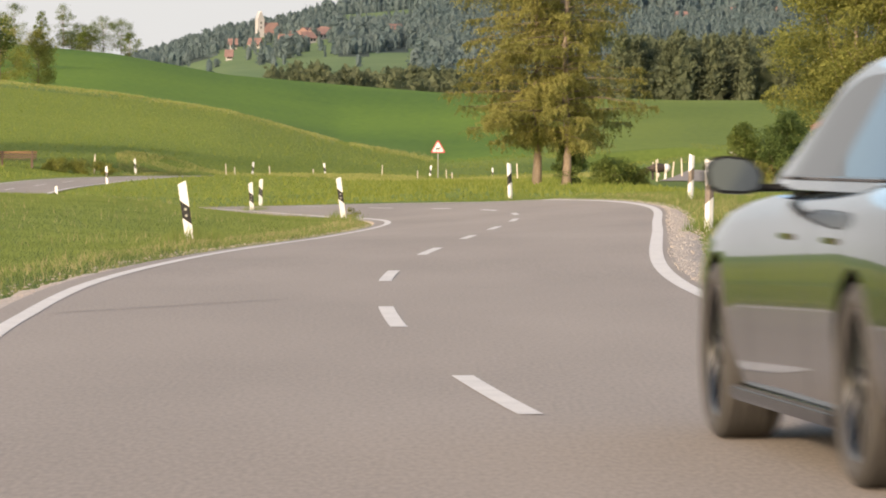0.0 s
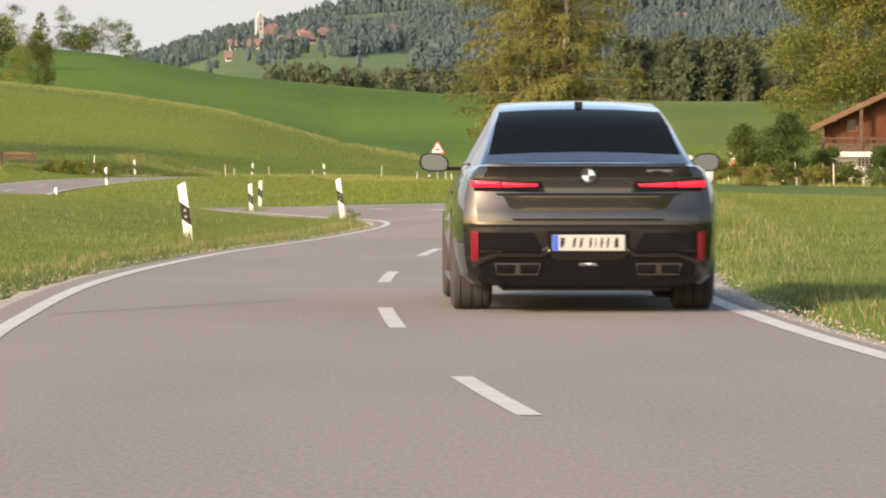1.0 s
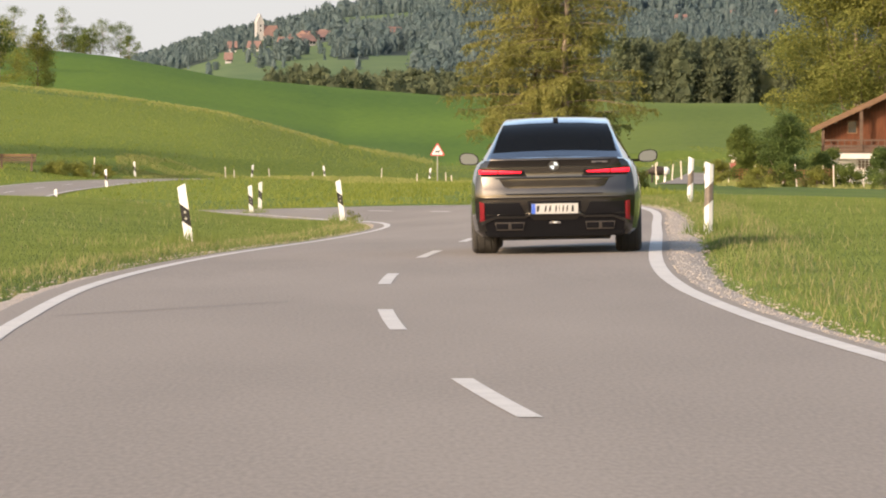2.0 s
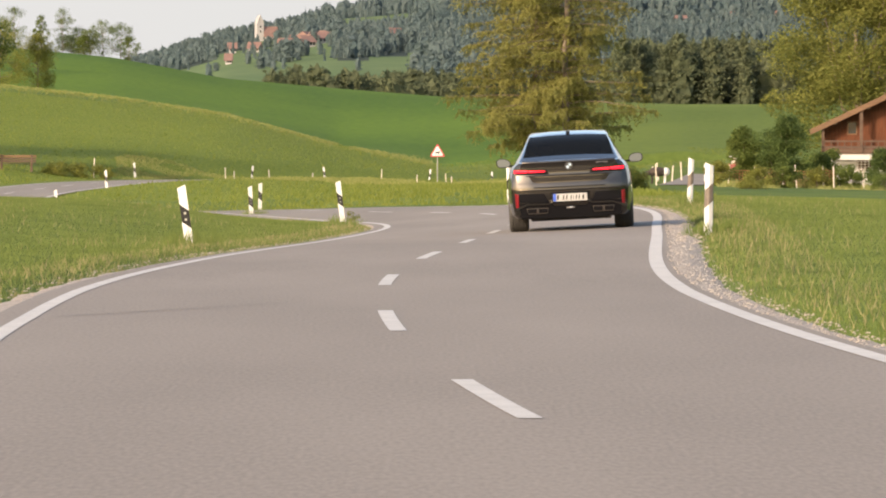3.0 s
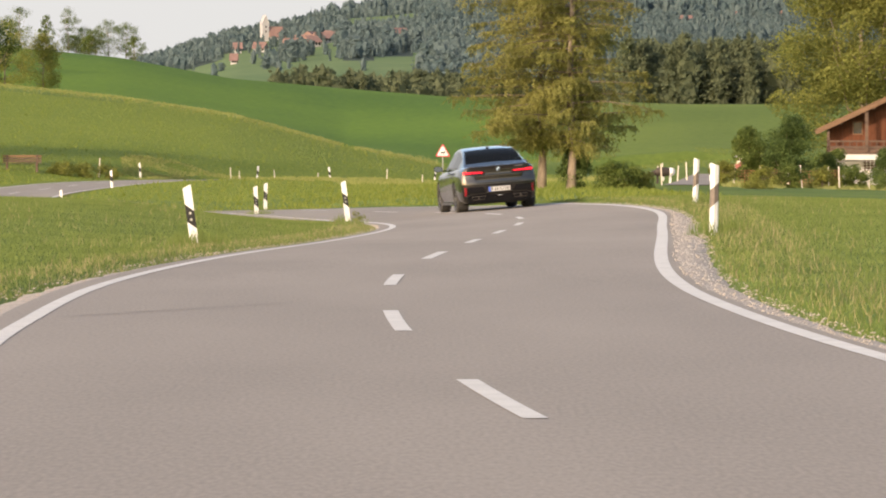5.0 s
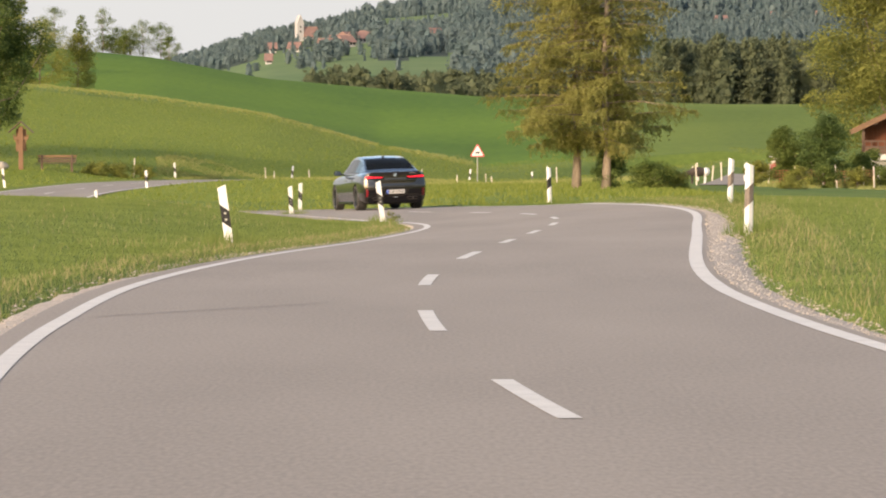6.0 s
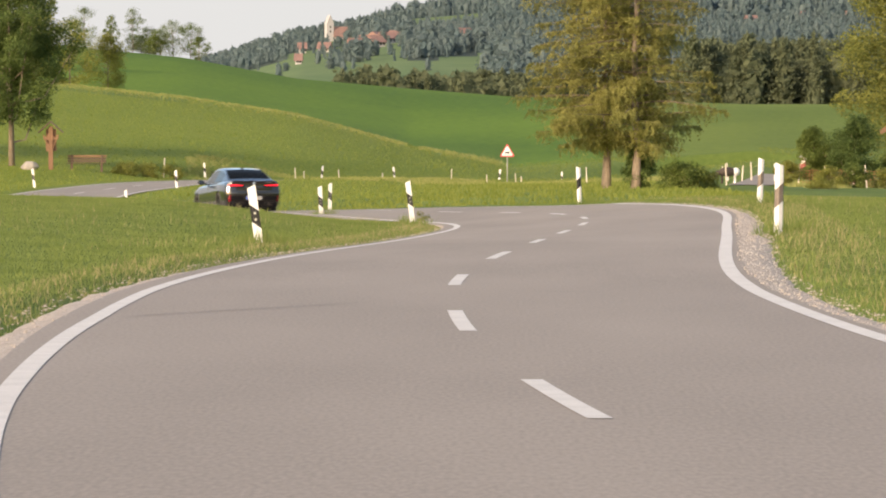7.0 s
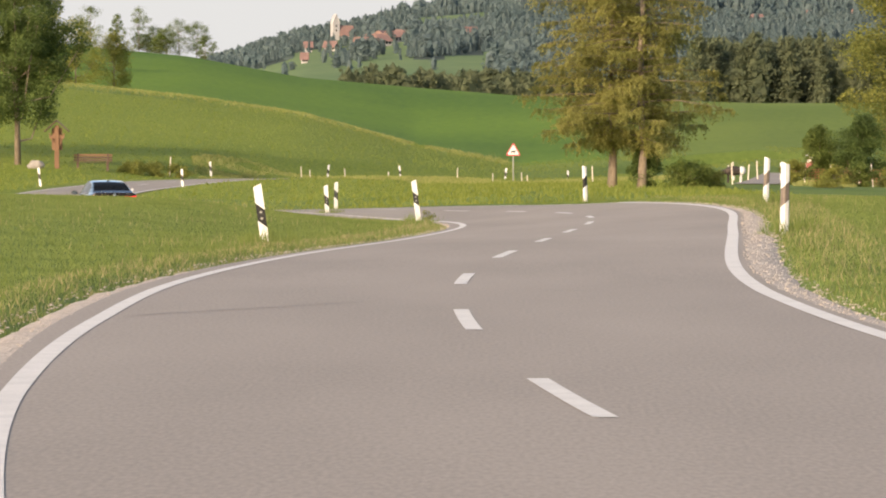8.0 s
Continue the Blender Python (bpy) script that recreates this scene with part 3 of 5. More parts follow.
def make_wheel(parent, sx, y, width):
    r = 0.362
    w = new("wheel", None)
    w.parent = parent
    h = width / 2
    tyre = revolve([(-h + 0.02, 0.27), (-h, 0.30), (-h, 0.325), (-h + 0.025, r - 0.006), (-h + 0.06, r), (-h + 0.065, r - 0.008), (-h + 0.075, r - 0.008), (-h + 0.08, r),
                    (-0.006, r), (-0.004, r - 0.009), (0.004, r - 0.009), (0.006, r), (h - 0.08, r), (h - 0.075, r - 0.008), (h - 0.065, r - 0.008), (h - 0.06, r),
                    (h - 0.025, r - 0.006), (h, 0.325), (h, 0.30), (h - 0.02, 0.27)])
    part("tyre", tyre, M_RUBBER, w, "worn black rubber tyre", smooth=False)
    rim = revolve([(-h + 0.02, 0.272), (-h + 0.03, 0.25), (-h + 0.09, 0.235), (h - 0.09, 0.235), (h - 0.03, 0.25), (h - 0.01, 0.272), (h - 0.022, 0.262)])
    for k in range(10):
        m = Matrix.Rotation(k * math.pi / 5, 4, "X")
        box(rim, sx * (h - 0.055) - 0.016, sx * (h - 0.055) + 0.016, -0.02, 0.02, 0.05, 0.25, m=m @ Matrix.Rotation(0.10, 4, "X"))
    bmesh.ops.create_cone(rim, cap_ends=True, segments=24, radius1=0.07, radius2=0.06, depth=0.05,
                          matrix=Matrix.Translation((sx * (h - 0.05), 0, 0)) @ Matrix.Rotation(sx * math.pi / 2, 4, "Y"))
    part("rim", rim, M_ALLOY, w, "dark multi-spoke alloy rim")
    disc = bmesh.new()
    bmesh.ops.create_cone(disc, cap_ends=True, segments=32, radius1=0.19, radius2=0.19, depth=0.03, matrix=Matrix.Rotation(math.pi / 2, 4, "Y"))
    part("brake_disc", disc, M_ALLOY, w)
    w.location = (sx * (0.97 - h), y, r)
    return w


def make_car():
    c = new("car", None)
    tagged(c, "dark grey metallic luxury saloon car with lit red tail lamps", "car")
    body_shell(c)
    greenhouse(c)
    P = lambda n, q, pr, m, lab="", **k: tail_panel(n, q, pr, m, c, lab, **k)
    # boot lid: spoiler lip, dark upper band, lower skin
    P("spoiler", [(-0.74, 1.055), (0.74, 1.055), (0.70, 1.085), (-0.70, 1.085)], 0.018, M_PAINT, "", nx=24, deep=0.09)
    P("boot_lid", [(-0.80, 0.665), (0.80, 0.665), (0.83, 0.985), (-0.83, 0.985)], 0.006, M_PAINT, "", nx=24, nz=8)
    for q in ([(-0.825, 0.885), (-0.31, 0.875), (-0.34, 0.955), (-0.83, 0.975)],):
        for k in (q, mirrored(q)):
            P("lamp_housing", k, 0.012, M_TRIM, "smoked lamp housing", nx=14)
    for q in ([(-0.845, 0.914), (-0.640, 0.914), (-0.640, 0.950), (-0.85, 0.962)], [(-0.625, 0.914), (-0.375, 0.918), (-0.36, 0.934), (-0.625, 0.949)]):
        for k in (q, mirrored(q)):
            P("tail_lamp", k, 0.019, M_LAMP, "slim lit red tail lamp", nx=14)
    P("boot_crease", [(-0.66, 0.856), (0.66, 0.856), (0.68, 0.872), (-0.68, 0.872)], 0.022, M_PAINT, nx=18, nz=2)
    P("boot_recess", [(-0.52, 0.69), (0.52, 0.69), (0.62, 0.852), (-0.62, 0.852)], 0.012, M_PAINT, "hollowed boot panel mirroring the road", nx=20, nz=5, tilt=0.042)
    P("boot_crease", [(-0.54, 0.672), (0.54, 0.672), (0.56, 0.688), (-0.56, 0.688)], 0.020, M_PAINT, nx=18, nz=2)
    P("bumper_strip", [(-0.86, 0.625), (0.86, 0.625), (0.86, 0.655), (-0.86, 0.655)], 0.012, M_PAINT, "", nx=24)
    # lower bumper
    P("diffuser", [(-0.76, 0.20), (0.76, 0.20), (0.80, 0.44), (-0.80, 0.44)], 0.012, M_TRIM, "gloss black diffuser", nx=20, deep=0.06)
    for q in ([(-0.78, 0.46), (-0.33, 0.44), (-0.40, 0.585), (-0.79, 0.59)],):
        for k in (q, mirrored(q)):
            P("air_outlet", k, 0.010, M_TRIM, "gloss black bumper vent", nx=10)
    for q in ([(-0.845, 0.375), (-0.795, 0.385), (-0.795, 0.585), (-0.85, 0.60)],):
        for k in (q, mirrored(q)):
            P("reflector", k, 0.014, M_REDREF, "upright red reflector", nx=3)
    for q in ([(-0.66, 0.408), (-0.33, 0.408), (-0.32, 0.432), (-0.64, 0.436)], [(-0.83, 0.335), (-0.66, 0.408), (-0.64, 0.436), (-0.84, 0.375)],
              [(-0.33, 0.408), (-0.26, 0.448), (-0.27, 0.475), (-0.345, 0.432)]):
        for k in (q, mirrored(q)):
            P("bumper_blade", k, 0.034, M_SATIN, nx=8, nz=2)
    P("plate_skirt", [(-0.24, 0.385), (0.24, 0.385), (0.30, 0.445), (-0.30, 0.445)], 0.026, M_PAINT, nx=8, nz=2)
    for q in ([(-0.78, 0.215), (-0.60, 0.20), (-0.62, 0.245), (-0.80, 0.27)],):
        for k in (q, mirrored(q)):
            P("diffuser_fin", k, 0.04, M_TRIM, nx=6, nz=2)
    for sx in (-1, 1):
        e = P("exhaust_tip", [(sx * 0.51 - 0.15, 0.275), (sx * 0.51 + 0.15, 0.275), (sx * 0.51 + 0.17, 0.365), (sx * 0.51 - 0.17, 0.365)], 0.035, M_TIP, "brushed metal exhaust trim", nx=8, deep=0.08)
        # Flat black panels: the dark inside the openings is put into the colour.
        for dx in (-0.085, 0.085):
            tail_panel("exhaust_opening", [(sx * 0.51 + dx - 0.065, 0.288), (sx * 0.51 + dx + 0.065, 0.288), (sx * 0.51 + dx + 0.07, 0.352), (sx * 0.51 + dx - 0.07, 0.352)],
                       0.039, M_TRIM, e, "flat black panel for the shaded opening", nx=4)
    P("tow_cover", [(-0.07, 0.345), (0.07, 0.345), (0.06, 0.365), (-0.06, 0.365)], 0.02, M_CHROME, nx=4, nz=2)
    pl = P("number_plate", [(-0.262, 0.455), (0.262, 0.455), (0.262, 0.57), (-0.262, 0.57)], 0.022, M_PLATE, "white number plate with a blue band", nx=6)
    tail_panel("plate_band", [(-0.260, 0.457), (-0.218, 0.457), (-0.218, 0.568), (-0.260, 0.568)], 0.025, M_BLUE, pl, "blue band", nx=2)
    for x0, x1 in ((-0.205, -0.165), (-0.120, -0.085), (-0.070, -0.035), (0.000, 0.030), (0.045, 0.060), (0.080, 0.110), (0.125, 0.155), (0.185, 0.215)):
        tail_panel("plate_bar", [(x0, 0.478), (x1, 0.478), (x1, 0.548), (x0, 0.548)], 0.0245, M_BLACK, pl, "", nx=2)
    P("plate_frame", [(-0.285, 0.435), (0.285, 0.435), (0.30, 0.60), (-0.30, 0.60)], 0.008, M_TRIM, nx=6)
    bm = bmesh.new()
    tilt = Matrix.Translation((0, tail_y(0, 0.995) - 0.014, 0.998)) @ Matrix.Rotation(math.pi / 2, 4, "X")
    bmesh.ops.create_cone(bm, cap_ends=True, segments=32, radius1=0.062, radius2=0.058, depth=0.024, matrix=tilt)
    badge = part("badge", bm, M_ALLOY, c, "round maker's badge")
    for k in range(2):
        b2 = bmesh.new()
        prism(b2, [(0, 0)] + [(0.044 * math.cos(a + k * math.pi), 0.044 * math.sin(a + k * math.pi)) for a in (0, 0.4, 0.8, 1.2, 1.57)], 0.0, 0.016, m=tilt)
        part("badge_quarter", b2, M_BADGE, badge, "pale blue quarter")
    P("type_badge", [(0.42, 1.022), (0.60, 1.022), (0.605, 1.042), (0.425, 1.042)], 0.016, M_CHROME, "small chrome type badge", nx=6, nz=2)
    bm = bmesh.new()
    prism(bm, [(-0.05, 0), (0.16, 0), (0.02, 0.035), (-0.04, 0.04)], -0.03, 0.03, m=Matrix.Translation((0, 0.55, 1.505)) @ Matrix.Rotation(math.pi / 2, 4, "Z") @ Matrix.Rotation(math.pi / 2, 4, "X"))
    part("roof_aerial", bm, M_TRIM, c, "black shark-fin aerial")
    # sides
    for sx in (-1, 1):
        face = [(-0.115, -0.02), (-0.10, -0.062), (-0.05, -0.075), (0.07, -0.07), (0.115, -0.045), (0.125, 0.02), (0.105, 0.062), (0.05, 0.078), (-0.05, 0.066), (-0.10, 0.03)]
        at = Matrix.Translation((sx * 1.055, 2.04, 1.085)) @ Matrix.Scale(sx, 4, (1, 0, 0)) @ Matrix.Rotation(radians(87.4), 4, "X")
        bm = bmesh.new()
        prism(bm, face, -0.06, 0.0, m=at)
        prism(bm, [(a * 0.72, b * 0.72) for a, b in face], -0.15, -0.05, m=at)
        box(bm, min(sx * 0.84, sx * 1.0), max(sx * 0.84, sx * 1.0), 2.08, 2.18, 1.02, 1.05)
        mir = part("mirror", bm, M_TRIM, c, "gloss black door mirror", bevel=0.012)
        g = bmesh.new()
        prism(g, [(a * 0.86, b * 0.84) for a, b in face], 0.0, 0.006, m=at)
        part("mirror_glass", g, M_MIRROR, mir, "mirror glass")
        for y0 in (0.42, 1.45):
            x = side_x(y0, 0.86)
            part("door_handle", boxes((sx * x - 0.016, sx * x + 0.016, y0, y0 + 0.24, 0.845, 0.868)), M_PAINT, c, bevel=0.005)
        for yy in (0.36, 1.04, 2.32):
            bm = bmesh.new()
            zs = [0.26, 0.40, 0.55, 0.70, 0.82, 0.93, 1.0]
            for za, zb in zip(zs, zs[1:]):
                v = []
                for z, dy in ((za, -0.004), (za, 0.004), (zb, 0.004), (zb, -0.004)):
                    v.append(bm.verts.new((sx * (side_x(yy, z) + 0.0025), yy + dy, z)))
                bm.faces.new(v)
            part("door_gap", bm, M_BLACK, c)
        bm = boxes((min(sx * 0.90, sx * 0.965), max(sx * 0.90, sx * 0.965), 0.46, 2.76, 0.185, 0.245))
        part("side_skirt", bm, M_TRIM, c, "gloss black sill", bevel=0.012)
        hl = bmesh.new()
        bmesh.ops.create_uvsphere(hl, u_segments=12, v_segments=8, radius=1, matrix=Matrix.Translation((sx * 0.66, 4.10, 0.70)) @ Matrix.Diagonal((0.17, 0.09, 0.035, 1)))
        part("headlight", hl, M_HEAD, c, "slim clear headlight", smooth=True)
        pts = [(sx * (green_half(y)[1][0] + 0.004), y, green_half(y)[1][1] + 0.004) for y in (0.0, 0.5, 1.0, 1.5, 2.0, 2.35)]
        part("window_trim", tube(bmesh.new(), pts, [0.009] * 6, 6), M_TRIM, c)
    part("grille", boxes((-0.36, 0.36, 4.23, 4.275, 0.36, 0.66)), M_TRIM, c, "large black grille", bevel=0.01)
    # cabin seen through the glass
    for x in (-0.38, 0.38):
        for y, z in ((0.35, 1.24), (1.55, 1.26)):
            bm = boxes((x - 0.24, x + 0.24, y - 0.06, y + 0.08, 0.88, z - 0.10))
            box(bm, x - 0.12, x + 0.12, y - 0.05, y + 0.05, z - 0.08, z + 0.07)
            part("seat", bm, M_CABIN, c, "dark leather seat", bevel=0.03)
    part("dashboard", boxes((-0.78, 0.78, 2.2, 2.6, 0.85, 1.02)), M_CABIN, c, bevel=0.03)
    part("underbody", boxes((-0.62, 0.62, -0.9, 4.0, 0.16, 0.24)), M_BLACK, c, "dark underbody", bevel=0.01)
    wheels = [make_wheel(c, sx, y, w) for y, w in ((0.0, 0.30), (3.215, 0.26)) for sx in (-1, 1)]
    return c, wheels


car, car_wheels = make_car()


# ---- plants ----
def unit_vectors(rng, n):
    v = rng.normal(size=(n, 3))
    return v / np.linalg.norm(v, axis=1, keepdims=True)


def leaf_quads(rng, centres, size, flat=0.6, droop=0.0, out=None, slim=0.6):
    """A small kite-shaped leaf at every centre."""
    n = len(centres)
    a = unit_vectors(rng, n)
    a[:, 2] = a[:, 2] * (1 - flat) - droop
    a /= np.linalg.norm(a, axis=1, keepdims=True)
    b = np.cross(a, unit_vectors(rng, n) * 0.55 + (out if out is not None else 0))
    b /= np.linalg.norm(b, axis=1, keepdims=True) + 1e-9
    s = size * (0.6 + 0.8 * rng.random((n, 1)))
    w = s * slim
    q = np.stack([centres - a * s * 0.5, centres + b * w * 0.5, centres + a * s * 0.5, centres - b * w * 0.5], 1)
    return q.reshape(-1, 3)


def broad_tree(name, x, y, height, spread, low, clumps, leaves, leaf, material, label, seed, category="tree", trunk=0.14, round_=0.45, clump=0.19):
    """Trunk, forking limbs and a ragged crown of leaf clumps."""
    rng = np.random.default_rng(seed)
    t = new(name, None)
    t.location = (x, y, gz(x, y) - 0.05)
    tagged(t, label, category)
    bm = bmesh.new()
    lean = rng.normal(size=2) * 0.02 * height
    top = height * 0.8
    tube(bm, [(0, 0, 0), (lean[0] * 0.3, lean[1] * 0.3, top * 0.35), (lean[0], lean[1], top)], [trunk, trunk * 0.7, trunk * 0.12], 8)
    part("trunk", bm, M_BARK, t, smooth=True)
    centres = []
    for k in range(clumps):
        h = low + (1 - low) * rng.random() ** 0.85
        env = math.sin(math.pi * min(1, max(0.06, (h - low) / (1 - low) * 0.9 + 0.1))) ** round_
        a, r = rng.random() * 2 * math.pi, spread * env * math.sqrt(rng.random()) * (0.75 + 0.5 * rng.random())
        centres.append((lean[0] * h + r * math.cos(a), lean[1] * h + r * math.sin(a), h * height))
    bl = bmesh.new()
    for c in centres[::max(1, clumps // 14)]:
        f = max(0.15, c[2] / height - 0.22)
        tube(bl, [(lean[0] * f, lean[1] * f, f * height * 0.8), (c[0] * 0.5, c[1] * 0.5, f * height * 0.9), c], [trunk * 0.4, trunk * 0.25, trunk * 0.06], 5, False)
    part("limb", bl, M_BARK, t)
    pts, outs = [], []
    for c in centres:
        r = spread * (0.30 + 0.22 * rng.random() if category in ("bush", "shrub") else clump * (1 + rng.random()))
        n = int(2.6 * leaves / clumps * (0.5 + rng.random()))
        v = unit_vectors(rng, n)
        pts.append(np.array(c) + v * (rng.random((n, 1)) ** 0.4) * r * np.array([1, 1, 0.8]))
        o = v + 0.8 * (pts[-1] - np.array([0, 0, height * 0.5])) / spread
        outs.append(o / (np.linalg.norm(o, axis=1, keepdims=True) + 1e-6))
    crown = new("crown", fast_mesh("crown", leaf_quads(rng, np.concatenate(pts), leaf * 0.8, out=np.concatenate(outs)), 4, material))
    crown.parent = t
    return t


def larch(x, y, height, spread, seed, bare, label, branches=150):
    """A tall conifer: sweeping boughs, each hung with curtains of fine twigs."""
    rng = np.random.default_rng(seed)
    t = new("conifer_tree", None)
    t.location = (x, y, gz(x, y) - 0.05)
    tagged(t, label, "tree")
    bm = bmesh.new()
    hs = np.linspace(0, height, 14)
    tube(bm, [(0.05 * math.sin(h), 0.04 * math.cos(h * 1.3), h) for h in hs], [0.15 * (1 - h / height) ** 0.8 + 0.02 + (0.05 if h == 0 else 0) for h in hs], 10)
    part("trunk", bm, M_BARK, t, smooth=True)
    bl = bmesh.new()
    pts, outs, lens = [], [], []
    knots = np.linspace(0, 1, 7)
    for k in range(branches):
        f = (k + rng.random()) / branches
        h = bare + (height - bare) * f ** 1.1
        a = k * 2.399 + rng.normal() * 0.35
        reach = spread * (1 - ((h - bare) / (height - bare)) ** 1.4) ** 0.8 * (0.5 + 0.58 * rng.random()) + 0.25
        if h < bare + 0.7:
            reach *= 0.72
        ca, sa = math.cos(a), math.sin(a)
        sag, lift = 0.10 + 0.16 * rng.random(), 0.08 + 0.1 * rng.random()
        line = np.array([(ca * reach * u, sa * reach * u, h + lift * reach * u - sag * reach * u * u + 0.12 * reach * max(0, u - 0.75)) for u in knots])
        tube(bl, [tuple(p) for p in line], [0.032 * (1 - 0.85 * u) * (0.4 + reach / spread) for u in knots], 5, False)
        n = int(15 * reach) + 4
        u = 0.12 + 0.88 * rng.random(n) ** 0.75
        root = np.stack([np.interp(u, knots, line[:, i]) for i in range(3)], 1)
        side = rng.normal(size=n) * 0.22 * reach * np.clip(1.1 - u, 0.1, 0.7)
        root[:, 0] -= sa * side
        root[:, 1] += ca * side
        hang = (0.18 + 0.58 * rng.random(n) ** 1.5) * np.clip(1.35 - u * 0.6, 0.3, 1.2)
        m = 12
        v = (np.arange(m)[None] + rng.random((n, m))) / m
        drift = rng.normal(size=(n, 1, 3)) * np.array([0.16, 0.16, 0.03])
        p = root[:, None] + drift * v[..., None] + np.array([ca, sa, 0]) * 0.16 * v[..., None]
        p[..., 2] -= hang[:, None] * v ** 1.2
        pts.append((p + rng.normal(size=p.shape) * 0.022).reshape(-1, 3))
    tagged(part("branch", bl, M_BOUGH, t), "thin grey boughs", kind="stuff")
    pts = np.concatenate(pts)
    out = pts * np.array([1, 1, 0.0]) + np.array([0, 0, 0.6])
    out /= np.linalg.norm(out, axis=1, keepdims=True)
    crown = new("crown", fast_mesh("crown", leaf_quads(rng, pts, 0.15, 0.3, 0.75, out, 0.27), 4, M_LARCH))
    crown.parent = t
    tagged(crown, "drooping olive needle sprays")
    return t


larch(3.9, 221, 19.0, 3.75, 3, 1.9, "tall olive-green conifer with drooping sprays on the verge", 215)
larch(5.1, 219.2, 16.5, 3.8, 8, 1.8, "shorter conifer with drooping sprays beside the taller one", 125)
broad_tree("shrub", 5.2, 219.8, 1.7, 0.75, 0.05, 26, 2600, 0.12, M_LEAF_DARK, "dark green shrub at the foot of a conifer", 21, "shrub", 0.03)
broad_tree("shrub", 7.0, 219, 1.0, 1.1, 0.0, 24, 2200, 0.11, M_LEAF, "low tangled green undergrowth below a conifer", 22, "shrub", 0.03)
broad_tree("shrub", 8.0, 221, 0.7, 0.7, 0.0, 20, 1600, 0.11, M_LEAF_WARM, "low yellowing undergrowth below a conifer", 23, "shrub", 0.03)
# garden bushes by the house
broad_tree("garden_bush", 15.4, 270, 2.9, 0.85, 0.06, 90, 6500, 0.13, M_LEAF, "round light green garden bush beside the fence", 31, "bush", 0.05)
broad_tree("garden_bush", 17.3, 268, 3.5, 1.15, 0.08, 110, 8500, 0.13, M_LEAF_DARK, "dense dark green garden tree beside the house", 32, "bush", 0.07)
broad_tree("garden_bush", 19.6, 272, 1.7, 0.8, 0.02, 30, 2800, 0.12, M_LEAF, "leafy green bush before the house wall", 33, "bush", 0.03)
broad_tree("garden_bush", 24.2, 290, 2.0, 0.95, 0.02, 34, 3200, 0.13, M_LEAF_DARK, "dark leafy bush before the white wall", 34, "bush", 0.03)
broad_tree("garden_bush", 21.0, 288, 1.9, 0.85, 0.02, 30, 3000, 0.13, M_LEAF, "tall green bush at the house corner", 38, "bush", 0.03)
broad_tree("garden_bush", 26.0, 292, 1.7, 0.9, 0.02, 30, 3000, 0.13, M_LEAF_DARK, "dark green bush before the house", 39, "bush", 0.03)
broad_tree("garden_bush", 21.4, 255, 0.7, 1.0, 0.0, 22, 1500, 0.10, M_LEAF, "low green bush on the roadside bank", 35, "bush", 0.02)
broad_tree("garden_bush", 14.2, 240, 0.5, 0.7, 0.0, 16, 900, 0.10, M_LEAF_WARM, "low yellowish herbs by the fence", 36, "bush", 0.02)
broad_tree("garden_bush", 13.6, 262, 1.2, 0.7, 0.0, 20, 1500, 0.11, M_LEAF_WARM, "straggly yellowing bush by the fence", 37, "bush", 0.02)
for k, (bx, by) in enumerate(((15.2, 255), (16.6, 256), (18.2, 257), (19.8, 258))):
    broad_tree("hedge_plant", bx, by, 0.95 + 0.15 * (k % 2), 0.75, 0.0, 22, 1700, 0.11, M_LEAF if k % 2 else M_LEAF_WARM, "loose green hedge plant along the fence", 40 + k, "bush", 0.02)
# tall tree behind the house
broad_tree("broadleaf_tree", 27.5, 350, 17, 4.6, 0.08, 200, 34000, 0.24, M_LEAF_GOLD, "tall golden-green tree behind the house", 51, trunk=0.3, round_=0.4, clump=0.23)
broad_tree("broadleaf_tree", 34.5, 348, 17, 5.2, 0.10, 170, 20000, 0.24, M_LEAF_GOLD, "wide golden-green tree behind the house", 52, trunk=0.3, round_=0.4)
# trees by the shrine and on the near hill's crest
broad_tree("broadleaf_tree", -28.8, 303, 11.5, 3.1, 0.22, 150, 24000, 0.17, M_LEAF_DARK, "dark leafy tree beside the wayside shrine", 61, trunk=0.2)
broad_tree("broadleaf_tree", -35.5, 318, 12, 3.6, 0.15, 90, 9000, 0.2, M_LEAF, "leafy tree on the hillside pasture", 62, trunk=0.22)
for k, (bx, by, h, r) in enumerate(((-39.5, 470, 5.8, 2.2), (-36.4, 474, 5.0, 1.9), (-43, 474, 6.6, 2.2), (-46.8, 480, 7.2, 2.3), (-51, 485, 8.0, 2.5))):
    broad_tree("field_tree", bx, by, h, r, 0.04, 70, 4600, 0.15, M_LEAF_WARM, "yellowing field tree on the meadow crest", 70 + k, trunk=0.08, clump=0.22)
for k, (bx, h, r) in enumerate(((-57.3, 4.4, 1.0), (-54.4, 5.6, 1.4), (-52.4, 3.4, 1.7), (-50.2, 3.2, 1.6), (-48.6, 4.6, 1.7), (-46.3, 4.6, 1.9), (-61, 5.0, 1.8), (-44.9, 3.0, 1.3), (-53.4, 2.4, 1.5), (-51.2, 2.2, 1.5))):
    broad_tree("field_tree", bx, 752 + 3 * (k % 3), h * 1.12, r * 1.2, 0.05, 70, 1700, 0.16, M_LEAF, "thin open field tree against the sky", 80 + k, trunk=0.08, clump=0.2)
# Added left of the view, unseen, to lay a shadow band over the hillside.
broad_tree("broadleaf_tree", -41.5, 302, 14, 4.2, 0.12, 90, 9000, 0.22, M_LEAF, "added broad leafy tree out of view, shading the hillside", 63, trunk=0.25)
